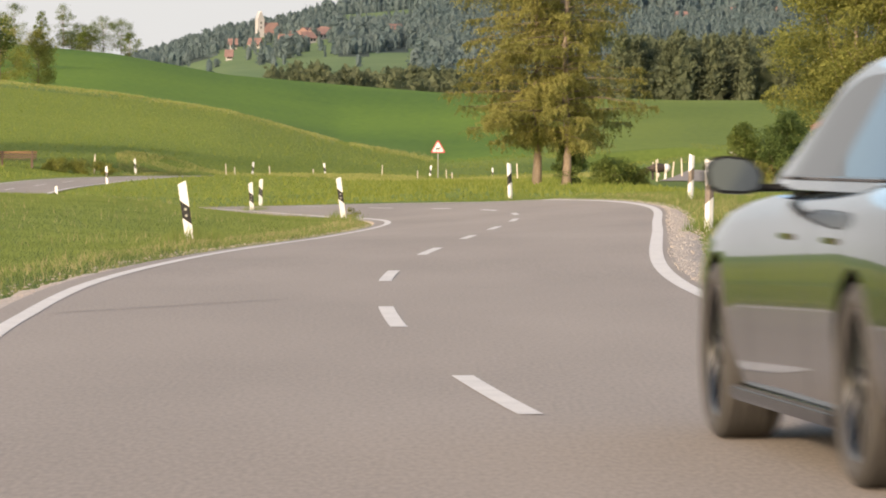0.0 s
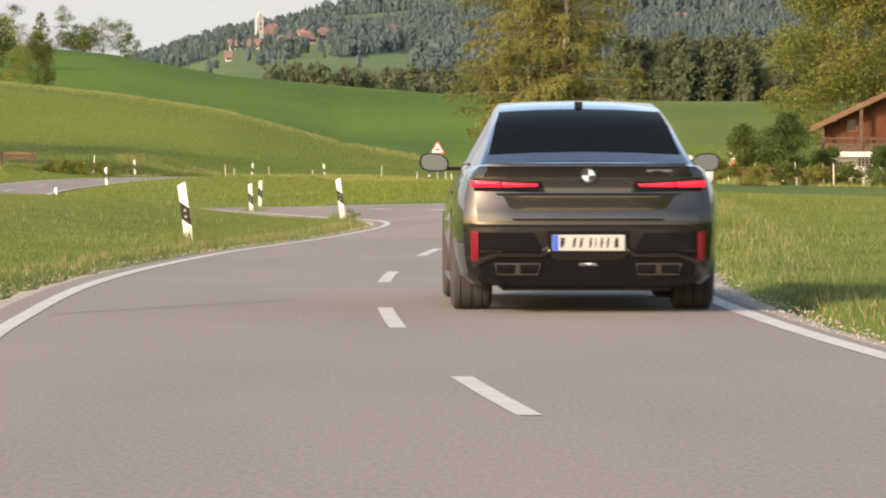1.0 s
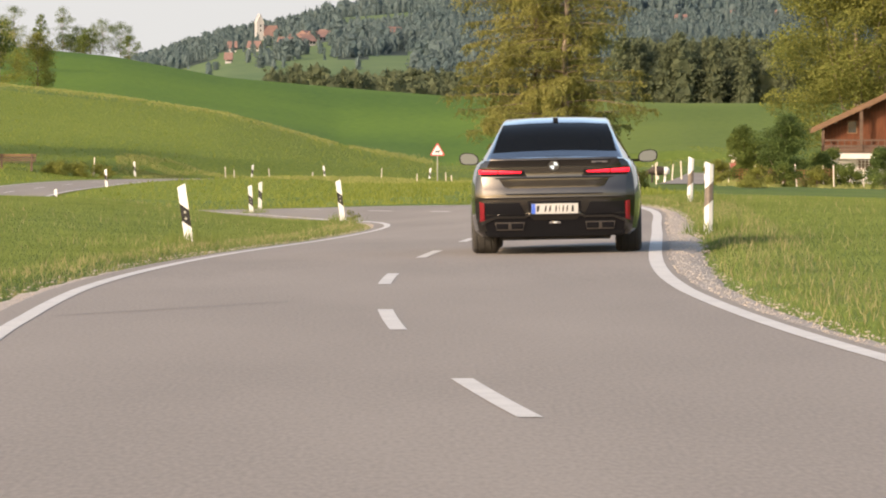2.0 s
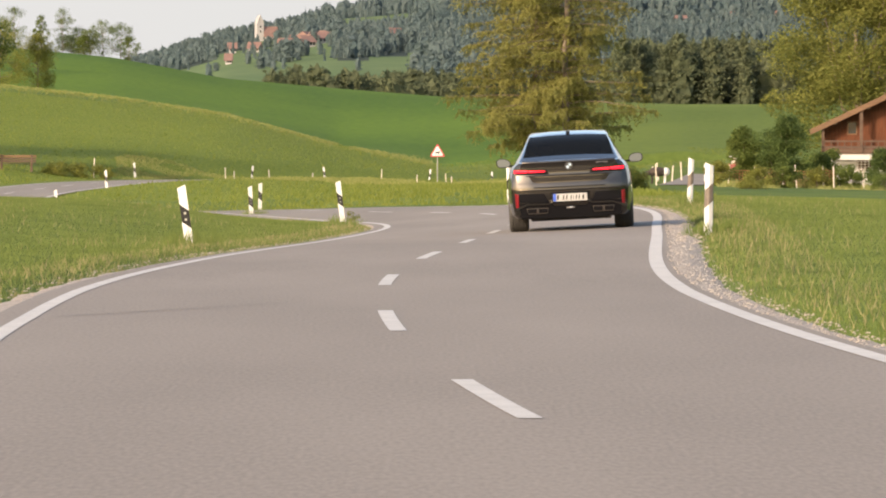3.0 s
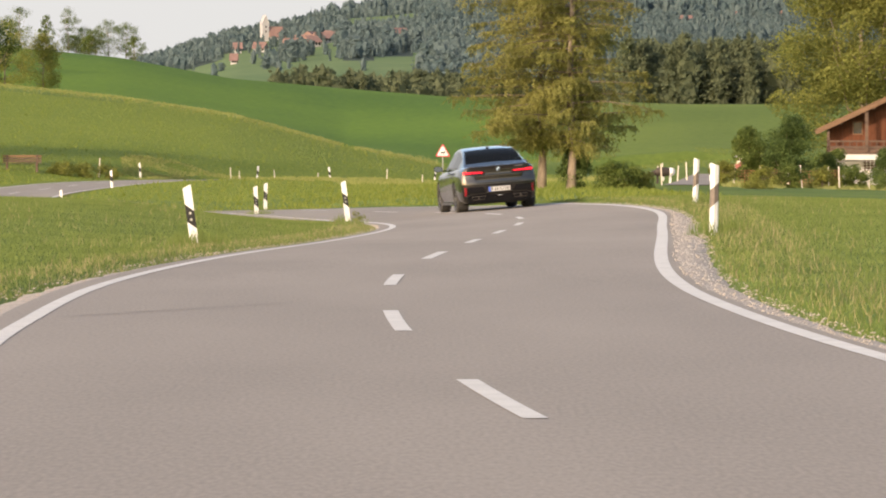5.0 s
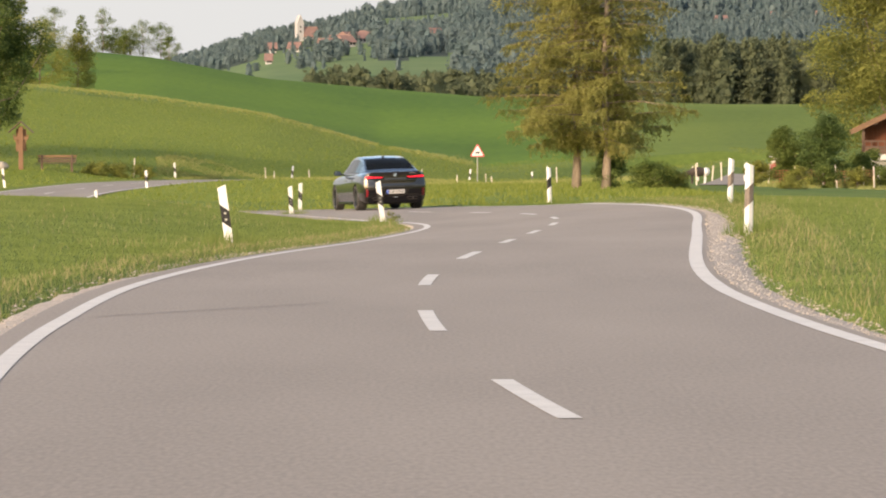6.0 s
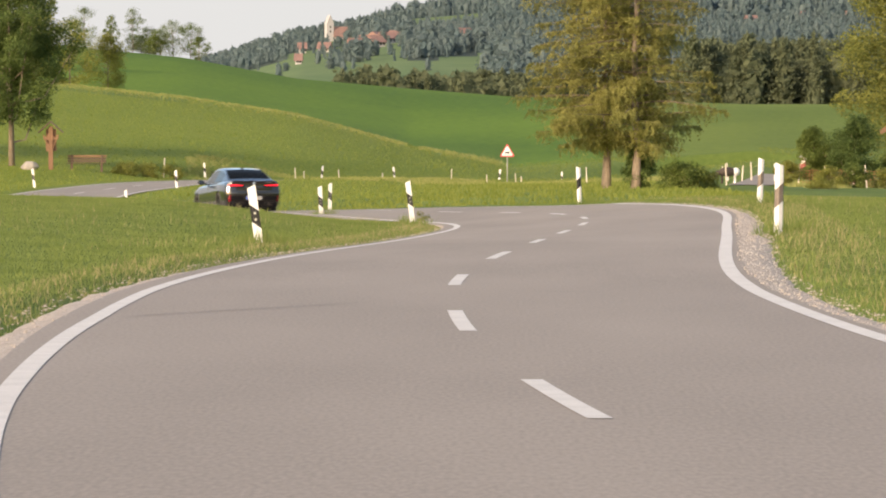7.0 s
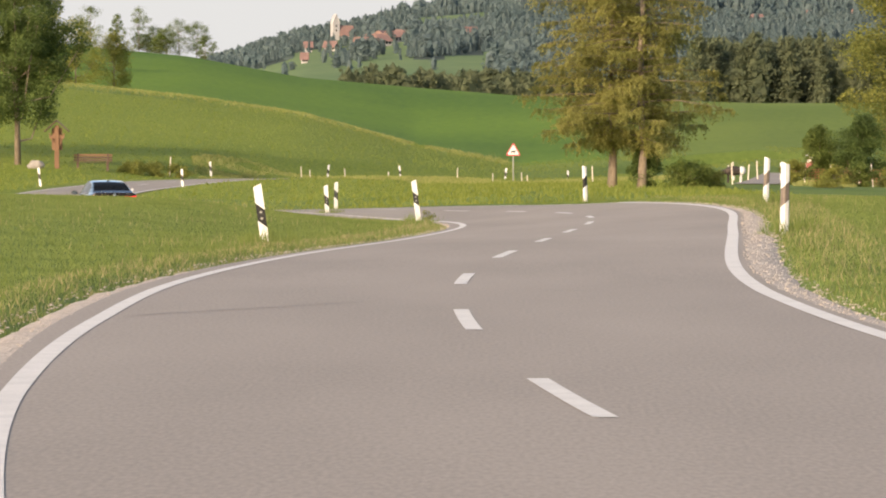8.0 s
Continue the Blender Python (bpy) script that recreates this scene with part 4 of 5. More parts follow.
for k, bx in enumerate((-22.2, -21.0, -19.7)):
    broad_tree("roadside_shrub", bx, 302 + k, 0.7, 0.8, 0.0, 20, 900, 0.12, M_LEAF_WARM, "low bushy weeds behind the road bend", 95 + k, "shrub", 0.02)
for k in range(3):
    broad_tree("pasture_tree", -58 - 9 * k, 640 + 12 * k, 9, 3.2, 0.08, 50, 3500, 0.3, M_LEAF_WARM, "leafy tree on the upper pasture", 110 + k, trunk=0.2)


# ---- woods ----
def wood_mesh(rng, xs, ys, hs, slim, name, material, rings, seg, tufts=0, wide=1.0, tuft=0.05, core=1.0):
    """Many trees joined: each a ragged, lumpy cone or dome, with loose tufts of foliage over it."""
    z0, n = ground_z(xs, ys), len(xs)
    conif = (rng.random(n) < slim)[:, None]
    f = np.linspace(0, 1, rings + 1)[None] + np.zeros((n, 1))
    lumps = 1 - 0.34 * (np.arange(rings + 1) % 2)[None]
    env = np.where(conif, (0.02 + 0.20 * (1 - f) ** 0.8) * lumps, 0.33 * np.sqrt(np.clip(1 - ((f - 0.45) / 0.58) ** 2, 0.01, 1)))
    env = env * wide * (0.8 + 0.4 * rng.random((n, 1)))
    env[:, -1] *= 0.15
    jag = core * (0.7 + 0.6 * rng.random((n, rings + 1, seg)))
    a = (np.arange(seg) * 2 * np.pi / seg)[None, None] + rng.random((n, 1, 1)) * 6 + 0.25 * rng.normal(size=(n, rings + 1, seg))
    r = env[..., None] * jag * hs[:, None, None]
    dz = (f[..., None] + rng.normal(size=jag.shape) * 0.35 / rings) * hs[:, None, None]
    co = np.stack([xs[:, None, None] + r * np.cos(a), ys[:, None, None] + r * np.sin(a), z0[:, None, None] + dz], 3)
    base = np.arange(n)[:, None, None] * (rings + 1) * seg
    k, j = np.arange(rings)[None, :, None] * seg, np.arange(seg)[None, None]
    j2 = (j + 1) % seg
    quads = np.stack([base + k + j, base + k + j2, base + k + seg + j2, base + k + seg + j], 3).reshape(-1, 4)
    verts = co.reshape(-1, 3)
    nv = len(verts)
    if tufts:
        fi, si = rng.integers(0, rings, (n, tufts)), rng.integers(0, seg, (n, tufts))
        c = co[np.arange(n)[:, None], fi, si].reshape(-1, 3)
        axis = np.repeat(np.stack([xs, ys], 1), tufts, 0)
        c[:, :2] = axis + (c[:, :2] - axis) / core * (0.7 + 0.5 * rng.random((n * tufts, 1)))
        c = c + rng.normal(size=c.shape) * np.repeat(hs, tufts)[:, None] * 0.02
        s = np.repeat(hs, tufts)[:, None] * tuft * (0.5 + rng.random((n * tufts, 1)))
        u = unit_vectors(rng, n * tufts)
        v = np.cross(u, unit_vectors(rng, n * tufts))
        q = np.stack([c + u * s * 0.5, c + v * s * 0.4, c - u * s * 0.5, c - v * s * 0.4], 1).reshape(-1, 3)
        verts = np.concatenate([verts, q])
        quads = np.concatenate([quads, nv + np.arange(len(q)).reshape(-1, 4)])
    me = bpy.data.meshes.new(name)
    me.vertices.add(len(verts))
    me.vertices.foreach_set("co", verts.astype(np.float32).ravel())
    me.loops.add(quads.size)
    me.loops.foreach_set("vertex_index", quads.astype(np.int32).ravel())
    me.polygons.add(len(quads))
    me.polygons.foreach_set("loop_start", np.arange(0, quads.size, 4, dtype=np.int32))
    me.polygons.foreach_set("use_smooth", [False] * len(quads))
    me.materials.append(material)
    me.update(calc_edges=True)
    return new(name, me)


def make_woods():
    rng = np.random.default_rng(7)

    def scatter(n, d0, d1, s0, s1, keep, h0, h1):
        d = np.sqrt(rng.random(n) * (d1 * d1 - d0 * d0) + d0 * d0)
        s = s0 + (s1 - s0) * rng.random(n)
        k = np.array([keep(a, b) for a, b in zip(s, d)])
        d, s = d[k], s[k]
        return s * d, d, h0 + (h1 - h0) * rng.random(len(d))
    # forest edge behind the pasture
    x, y, h = scatter(400, 900, 1010, 0.033, 0.098, lambda s, d: True, 10.5, 17.0)
    tagged(wood_mesh(rng, x, y, h, 0.8, "forest", M_WOODS, 15, 9, 1250, 0.9, 0.042, 0.62), "dense sunlit mixed forest behind the pasture", "forest", kind="stuff")
    # belt of trees and bushes in the valley
    x, y, h = scatter(330, 1050, 1220, -0.034, 0.036, lambda s, d: rng.random() < np.interp(s, [-0.034, -0.028, -0.01, 0.0], [0.3, 0.8, 0.9, 1]), 7.0, 11.5)
    tagged(wood_mesh(rng, x, y, h, 0.5, "tree_belt", M_WOODS, 10, 8, 650, 0.9, 0.075, 0.55), "belt of trees along the valley floor", "trees", kind="stuff")
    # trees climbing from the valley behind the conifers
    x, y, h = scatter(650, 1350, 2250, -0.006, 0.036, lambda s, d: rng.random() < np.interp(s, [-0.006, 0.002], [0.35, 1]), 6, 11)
    tagged(wood_mesh(rng, x, y, h, 0.45, "valley_wood", M_WOODS_HAZED, 9, 7, 170, 0.95, 0.10, 0.7), "mixed wood climbing the valley side", "forest", kind="stuff")

    # forest on the hills, broken by pastures and the village
    def keep(s, d):
        if s > 0.034:
            return d > 2450 or rng.random() < 0.1
        if hill_meadow(s, d):
            return rng.random() < 0.012
        if village_land(s, d):
            return rng.random() < 0.12
        return True
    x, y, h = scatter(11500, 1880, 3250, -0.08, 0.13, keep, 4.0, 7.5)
    tagged(wood_mesh(rng, x, y, h, 0.55, "hill_forest", M_WOODS_HAZED, 6, 6, 52, 0.95, 0.125, 0.72), "forest covering the hills, haze put into its bluish colour", "forest", kind="stuff")
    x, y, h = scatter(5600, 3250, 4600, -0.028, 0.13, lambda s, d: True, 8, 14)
    tagged(wood_mesh(rng, x, y, h, 0.55, "mountain_forest", M_WOODS_HAZED, 6, 6, 26, 1.0, 0.15, 0.8), "far mountain forest, haze put into its bluish colour", "forest", kind="stuff")
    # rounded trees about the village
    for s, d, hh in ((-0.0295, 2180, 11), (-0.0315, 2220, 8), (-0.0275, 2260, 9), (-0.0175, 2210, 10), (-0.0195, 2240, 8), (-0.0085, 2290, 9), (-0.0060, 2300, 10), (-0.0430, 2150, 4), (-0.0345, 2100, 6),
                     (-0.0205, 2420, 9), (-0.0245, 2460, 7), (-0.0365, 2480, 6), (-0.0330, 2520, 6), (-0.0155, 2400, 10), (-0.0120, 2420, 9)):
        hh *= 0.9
        t = wood_mesh(rng, np.array([s * d]), np.array([float(d)]), np.array([hh]), 0.0, "village_tree", M_WOODS_HAZED, 10, 9, 700, 1.2, 0.08, 0.7)
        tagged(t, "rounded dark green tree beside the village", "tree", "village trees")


make_woods()


# ---- roadside ----
def guide_post(x, y, lean, facing, tall, label, faded=False):
    """White plastic post with a slanting black band and two reflectors."""
    p = new("guide_post", None)
    p.matrix_basis = pose(x, y, gz(x, y) - 0.03, 0, lean, facing)
    tagged(p, label, "guide post", "roadside guide posts")
    outline = [(-0.06, -0.05), (0.06, -0.05), (0.05, 0.03), (0.0, 0.06), (-0.05, 0.03)]

    def slab(z0, z1, slope0, slope1, grow=0.0):
        bm = bmesh.new()
        prism(bm, [(a * (1 + grow), b * (1 + grow)) for a, b in outline], z0, z1)
        for v in bm.verts:
            v.co.z += (slope0 if v.co.z < (z0 + z1) / 2 else slope1) * v.co.x
        return bm
    b = tall - 0.55
    part("post_foot", slab(0, b, 0, -0.9), M_WHITE, p)
    part("black_band", slab(b, b + 0.25, -0.9, -0.9, 0.01), M_BAND_FADED if faded else M_BLACK, p, "faded brown band" if faded else "slanting black band")
    part("post_head", slab(b + 0.25, tall, -0.9, 0.35), M_WHITE, p)
    for dz in (0.08, 0.17):
        bm = bmesh.new()
        bmesh.ops.create_cone(bm, cap_ends=True, segments=16, radius1=0.021, radius2=0.019, depth=0.012,
                              matrix=Matrix.Translation((0, -0.056, b + dz)) @ Matrix.Rotation(math.pi / 2, 4, "X"))
        part("reflector", bm, M_REFLEX, p, "small round grey reflector")
    return p


POSTS = [(-3.55, 74, -8, 0, 0.86), (-2.33, 123, -7, 5, 1.02), (-5.45, 150, -3, 10, 0.88), (-6.15, 177, 1, 15, 1.0), (1.77, 140, 2, 175, 1.03), (3.62, 72, -1, 178, 1.0),
         (5.05, 108, -2, 178, 0.97), (-16.7, 262, -3, 0, 0.95), (-18.2, 312, -4, 0, 0.95), (-16.5, 225, -2, 0, 0.66), (-17.2, 212, -2, 0, 0.85), (-23.4, 258, -7, 0, 0.97),
         (-11.9, 328, 5, 0, 0.95), (-7.7, 345, -7, 0, 0.95), (-0.95, 360, 6, 0, 0.9), (3.55, 380, -2, 0, 0.85), (14.4, 290, 0, 170, 1.0)]
for (px, py, ln, fc, tall) in POSTS:
    guide_post(px, py, ln, fc, tall, "white roadside guide post with faded brown band" if px in (3.62, 5.05) else ("leaning white roadside guide post with black band" if abs(ln) > 3 else "white roadside guide post with slanting black band"), px in (3.62, 5.05))


def post_weeds():
    """Tall weeds left standing where the mower passes round the posts."""
    rng = np.random.default_rng(41)
    for (px, py, ln, fc, tall) in POSTS[:7]:
        n = 260
        a, r = rng.random(n) * 2 * np.pi, 0.34 * np.sqrt(rng.random(n))
        x, y = px + 1.3 * r * np.cos(a) + 0.06, py + r * np.sin(a)
        h, z = 0.05 + 0.22 * rng.random(n) ** 2, ground_z(x, y)
        lean, w = rng.normal(size=(n, 2)) * 0.06, 0.006 + 0.008 * rng.random(n)
        tri = np.stack([np.stack([x - w, y, z - 0.02], 1), np.stack([x + w, y, z - 0.02], 1), np.stack([x + lean[:, 0], y + lean[:, 1], z + h], 1)], 1)
        tagged(new("post_weeds", fast_mesh("post_weeds", tri.reshape(-1, 3), 3, M_BLADE)), "unmown weeds round the foot of a guide post", "weeds", kind="stuff")


post_weeds()
broad_tree("roadside_weed", -2.12, 123.6, 0.40, 0.18, 0.0, 12, 160, 0.05, M_LEAF_WARM, "straggly yellow-green weed beside a guide post", 131, "shrub", 0.01)


def stake(x, y, h, lean, r=0.035):
    bm = bmesh.new()
    tube(bm, [(0, 0, -0.05), (0, 0, h * 0.97), (0, 0, h)], [r, r * 0.9, r * 0.5], 6)
    ob = part("fence_stake", bm, M_STAKE, None, at=pose(x, y, gz(x, y), 0, lean, 0))
    tagged(ob, "weathered pale wooden pasture fence stake", "fence stake", "pasture fence stakes")


srng = random.Random(4)
for sx, sy in ((-13.6, 330), (-13.1, 331), (-10.85, 330), (-8.2, 331), (-3.85, 330), (-1.63, 331), (0.2, 330), (0.55, 331), (-20.2, 305), (4.2, 300), (5.0, 290),
               (11.3, 285), (11.9, 292), (12.5, 288), (13.2, 292), (14.6, 270), (15.5, 262), (16.9, 262), (17.3, 258), (18.9, 262), (19.7, 262), (20.9, 262), (10.6, 262), (18.9, 255)):
    stake(sx, sy, (0.5 if sy == 331 else 0.7) if 330 <= sy <= 331 else 0.85 + 0.35 * srng.random(), srng.uniform(-5, 5), 0.03 + 0.012 * srng.random())


def marker_post(x, y):
    p = new("marker_post", None)
    p.location = (x, y, gz(x, y))
    tagged(p, "small red and white marker post by the track", "marker post")
    for k in range(4):
        bm = bmesh.new()
        bmesh.ops.create_cone(bm, cap_ends=True, segments=12, radius1=0.09, radius2=0.085, depth=0.17, matrix=Matrix.Translation((0, 0, 0.085 + 0.17 * k)))
        part("ring", bm, M_TILE_HAZED if k % 2 else M_WHITE, p)


marker_post(12.2, 300)


def warning_sign(x, y):
    s = new("warning_sign", None)
    s.location = (x, y, gz(x, y))
    tagged(s, "red-bordered triangular cattle warning sign on a grey pole", "road sign")
    part("pole", tube(bmesh.new(), [(0, 0, -0.1), (0, 0, 2.45)], [0.036, 0.036], 10), M_REFLEX, s, "thin grey steel pole")

    def tri(r, y0, y1, cut=0.0):
        bm = bmesh.new()
        out = []
        for k in range(3):
            a = math.pi / 2 + k * 2 * math.pi / 3
            for d in (-0.10, 0.10):
                out.append((r * math.cos(a + d), r * math.sin(a + d)))
        prism(bm, out, y0, y1, m=Matrix.Translation((0, 0, 2.0)) @ Matrix.Rotation(math.pi / 2, 4, "X"))
        return bm
    part("sign_border", tri(0.50, 0.04, 0.055), plain("sign_red", (0.32, 0.03, 0.03), 0.6), s, "red border")
    part("sign_field", tri(0.375, 0.054, 0.06), M_WHITE, s, "white field")
    bm = boxes((-0.13, 0.10, -0.066, -0.061, 1.93, 2.03), (0.09, 0.16, -0.066, -0.061, 1.97, 2.06), (-0.12, -0.09, -0.066, -0.061, 1.84, 1.94), (0.06, 0.09, -0.066, -0.061, 1.84, 1.94))
    part("pictogram", bm, M_BLACK, s, "black cattle pictogram")


warning_sign(-0.35, 331)


def bench(x, y, turn):
    b = new("bench", None)
    b.matrix_basis = pose(x, y, gz(x, y) + 0.02, 0, 0, turn)
    tagged(b, "weathered wooden bench with slatted back on the grass", "bench")
    for k in range(3):
        part("back_slat", boxes((-1.1, 1.1, 0.22 + 0.03 * k, 0.26 + 0.03 * k, 0.50 + 0.14 * k, 0.61 + 0.14 * k)), M_WOOD_LIGHT if k == 2 else M_WOOD_DARK, b, bevel=0.008)
    for k in range(3):
        part("seat_slat", boxes((-1.1, 1.1, -0.25 + 0.15 * k, -0.13 + 0.15 * k, 0.42, 0.46)), M_WOOD_DARK, b, bevel=0.008)
    for lx in (-0.85, 0.85):
        part("leg", boxes((lx - 0.05, lx + 0.05, -0.22, -0.12, -0.05, 0.42)), M_WOOD_DARK, b)
        part("leg", boxes((lx - 0.05, lx + 0.05, 0.20, 0.28, -0.05, 0.92)), M_WOOD_DARK, b)


bench(-24.25, 300, 0)


def shrine(x, y):
    s = new("wayside_shrine", None)
    s.location = (x, y, gz(x, y) - 0.05)
    tagged(s, "orange-brown timber wayside cross under a small gabled roof", "wayside shrine")
    part("post", boxes((-0.13, 0.13, -0.1, 0.1, 0, 2.5)), M_WOOD_LIGHT, s, bevel=0.015)
    part("crossbar", boxes((-0.42, 0.42, -0.07, 0.07, 1.75, 1.92)), M_WOOD_LIGHT, s, bevel=0.012)
    part("backboard", boxes((-0.30, 0.30, 0.10, 0.13, 1.1, 2.35)), M_WOOD_LIGHT, s)
    for sx in (-1, 1):
        part("roof_board", boxes((0, 0.95, -0.35, 0.35, -0.025, 0.025), m=Matrix.Translation((0, 0, 2.78)) @ Matrix.Scale(sx, 4, (1, 0, 0)) @ Matrix.Rotation(radians(42), 4, "Y")), M_WOOD_DARK, s)
        part("brace", boxes((-0.04, 0.04, -0.05, 0.05, 0, 0.95), m=Matrix.Translation((sx * 0.06, 0, 1.15)) @ Matrix.Rotation(radians(sx * 22), 4, "Y")), M_WOOD_LIGHT, s)


shrine(-26.2, 299)


def boulder(x, y, r, seed):
    bm = bmesh.new()
    bmesh.ops.create_icosphere(bm, subdivisions=3, radius=1)
    for v in bm.verts:
        v.co *= 1 + 0.28 * noise.noise(v.co * 1.4 + Vector((seed, 0, 0)))
        v.co = Vector((v.co.x * r, v.co.y * r * 0.8, v.co.z * r * 0.75))
    tagged(part("boulder", bm, M_STONE, None, at=pose(x, y, gz(x, y) + r * 0.4), smooth=True), "pale grey rounded boulder on the grass", "boulder")


boulder(-27.3, 298, 0.45, 2.0)


def calf(x, y):
    c = new("calf", None)
    c.matrix_basis = pose(x, y, gz(x, y), 0, 0, 12)
    tagged(c, "black and white calf grazing by the fence", "calf")
    hide = mat("calf_hide", (0.015, 0.012, 0.01), (0.05, 0.035, 0.025), 0.8, 2, 30, 0.2)

    def blob(name, sx, sy, sz, x0, z0, m, lab=""):
        bm = bmesh.new()
        bmesh.ops.create_uvsphere(bm, u_segments=14, v_segments=10, radius=1, matrix=Matrix.Translation((x0, 0, z0)) @ Matrix.Diagonal((sx, sy, sz, 1)))
        part(name, bm, m, c, lab, smooth=True)
    blob("trunk", 0.50, 0.22, 0.25, 0, 0.62, hide)
    blob("rump", 0.22, 0.21, 0.22, 0.42, 0.62, M_WHITE, "white patch")
    blob("head", 0.18, 0.10, 0.10, -0.66, 0.42, hide)
    blob("neck", 0.22, 0.11, 0.13, -0.48, 0.56, hide)
    for lx, ly in ((-0.32, -0.12), (-0.32, 0.12), (0.36, -0.12), (0.36, 0.12)):
        part("leg", tube(bmesh.new(), [(lx, ly, 0.5), (lx + 0.02, ly, 0.25), (lx, ly, 0)], [0.06, 0.04, 0.04], 7), hide if lx < 0 else M_WHITE, c)


calf(11.2, 275)


# ---- track to the farm ----
def make_track():
    ys = np.arange(258, 332, 2.0)
    cx = 9.75 + 0.069 * (ys - 232)
    rows = []
    for a, y in zip(cx, ys):
        xs = [a - 1.1, a, a + 1.1]
        rows.append([(q, y, gz(q, y) + 0.05) for q in xs])
    tagged(new("track", sheet("track", rows, M_ASPHALT)), "narrow grey farm track", "track", kind="structure")


make_track()


# ---- farmhouse ----
def farmhouse(x, y):
    h = new("farmhouse", None)
    h.matrix_basis = pose(x, y, gz(x + 5, y) - 0.05, 0, 0, -4)
    tagged(h, "alpine farmhouse with brown boarded upper floor and white base", "house")
    W, D, E = 11.4, 12.0, 3.62  # width, depth, eaves
    ridge = E + W / 2 * math.tan(radians(25))
    part("base_wall", boxes((0, W, 0, D, 0, 2.0)), M_PLASTER, h, "white plastered ground floor")
    bm = bmesh.new()
    prism(bm, [(0.02, 2.0), (W - 0.02, 2.0), (W - 0.02, E), (W / 2, ridge), (0.02, E)], -D, -0.02, m=Matrix.Rotation(math.pi / 2, 4, "X"))
    part("upper_wall", bm, M_WOOD_DARK, h, "brown boarded upper wall")
    n = 57
    for k in range(n):
        xa, xb = k * W / n + 0.004, (k + 1) * W / n - 0.006
        top = E + (min(xa, W - xb)) * math.tan(radians(25)) - 0.05
        part("board", boxes((xa, xb, -0.03, 0.0, 2.0, max(2.2, top))), M_WOOD, h)
    for sx in (0, 1):
        m = Matrix.Translation((W / 2, 0, ridge + 0.12))
        if sx:
            m = m @ Matrix.Scale(-1, 4, (1, 0, 0))
        m = m @ Matrix.Rotation(radians(25), 4, "Y")
        roof = part("roof", boxes((-0.05, W / 2 / math.cos(radians(25)) + 0.95, -1.3, D + 0.8, -0.08, 0.08), m=m), M_TILE, h, "brown tiled roof")
        part("bargeboard", boxes((-0.05, W / 2 / math.cos(radians(25)) + 0.97, -1.36, -1.30, -0.20, 0.11), m=m), M_BARGE, roof, "weathered brown bargeboard")
        for k in range(3):
            px = 1.2 + k * 2.2
            part("purlin", boxes((px - 0.09, px + 0.09, -1.28, 0.1, -0.28, -0.09), m=m), M_WOOD_DARK, roof)
    # balcony
    bal = part("balcony", boxes((-0.15, W, -1.15, 0, 1.98, 2.10)), M_WOOD_DARK, h, "dark timber balcony")
    for z, t in ((2.12, 0.15), (2.31, 0.15), (2.70, 0.10)):
        part("rail_board", boxes((-0.15, W, -1.15, -1.11, z, z + t)), M_WOOD_DARK, bal)
    for k in range(28):
        part("baluster", boxes((0.0 + k * 0.405, 0.07 + k * 0.405, -1.10, -1.02, 2.1, 2.70)), M_WOOD_DARK, bal)
    part("corner_post", boxes((-0.14, 0.02, -1.15, -1.0, 0, 3.6)), M_WOOD_DARK, h)
    part("corner_post", boxes((2.15, 2.35, -1.25, -1.10, 2.1, 4.75)), M_WOOD_DARK, h)
    part("awning", boxes((0.15, 3.35, -1.35, -1.2, 1.62, 1.95)), M_PLASTER, h, "white awning valance", bevel=0.02)
    for x0 in (1.40, 4.2, 7.6):
        w = part("window", boxes((x0, x0 + 0.62, -0.075, -0.034, 3.15 if x0 < 2 else 2.9, 3.95 if x0 < 2 else 3.9)), M_WOOD_LIGHT, h, "timber window frame")
        part("pane", boxes((x0 + 0.07, x0 + 0.55, -0.082, -0.076, (3.15 if x0 < 2 else 2.9) + 0.07, (3.95 if x0 < 2 else 3.9) - 0.07)), M_GLASS_DARK, w)
    w = part("window", boxes((2.0, 3.3, -0.05, -0.004, 0.95, 1.6)), M_WOOD_DARK, h, "dark latticed window")
    for k in range(6):
        part("lattice_bar", boxes((2.03 + k * 0.22, 2.07 + k * 0.22, -0.07, -0.051, 0.97, 1.58)), M_WHITE, w)
    for k in range(4):
        part("lattice_bar", boxes((2.0, 3.3, -0.09, -0.071, 1.02 + k * 0.16, 1.05 + k * 0.16)), M_WHITE, w)
    part("chimney", boxes((5.2, 5.9, 5, 5.7, ridge - 0.4, ridge + 1.1)), M_PLASTER, h)


farmhouse(23.1, 320)


def net_fence(x0, x1, y):
    """Orange stock netting hung between the garden stakes."""
    f = new("net_fence", None)
    f.location = (0, y, gz((x0 + x1) / 2, y))
    tagged(f, "faded orange stock netting along the garden", "fence")
    net = mat("orange_twine", (0.20, 0.075, 0.035), (0.34, 0.14, 0.07), 0.8, 3, 20, 0)
    rng = random.Random(3)
    n = int((x1 - x0) / 0.16)
    sag = [0.05 * math.sin(k * 0.5) * rng.random() for k in range(n + 1)]
    for r in range(6):
        part("strand", tube(bmesh.new(), [(x0 + k * 0.16, 0, 0.12 + 0.14 * r + sag[k]) for k in range(n + 1)], [0.009] * (n + 1), 4), net, f)
    for k in range(0, n + 1):
        part("upright_strand", tube(bmesh.new(), [(x0 + k * 0.16, 0, 0.10 + sag[k]), (x0 + k * 0.16 + 0.02, 0, 0.84 + sag[k])], [0.007, 0.007], 4), net, f)


net_fence(14.4, 19.6, 262.3)


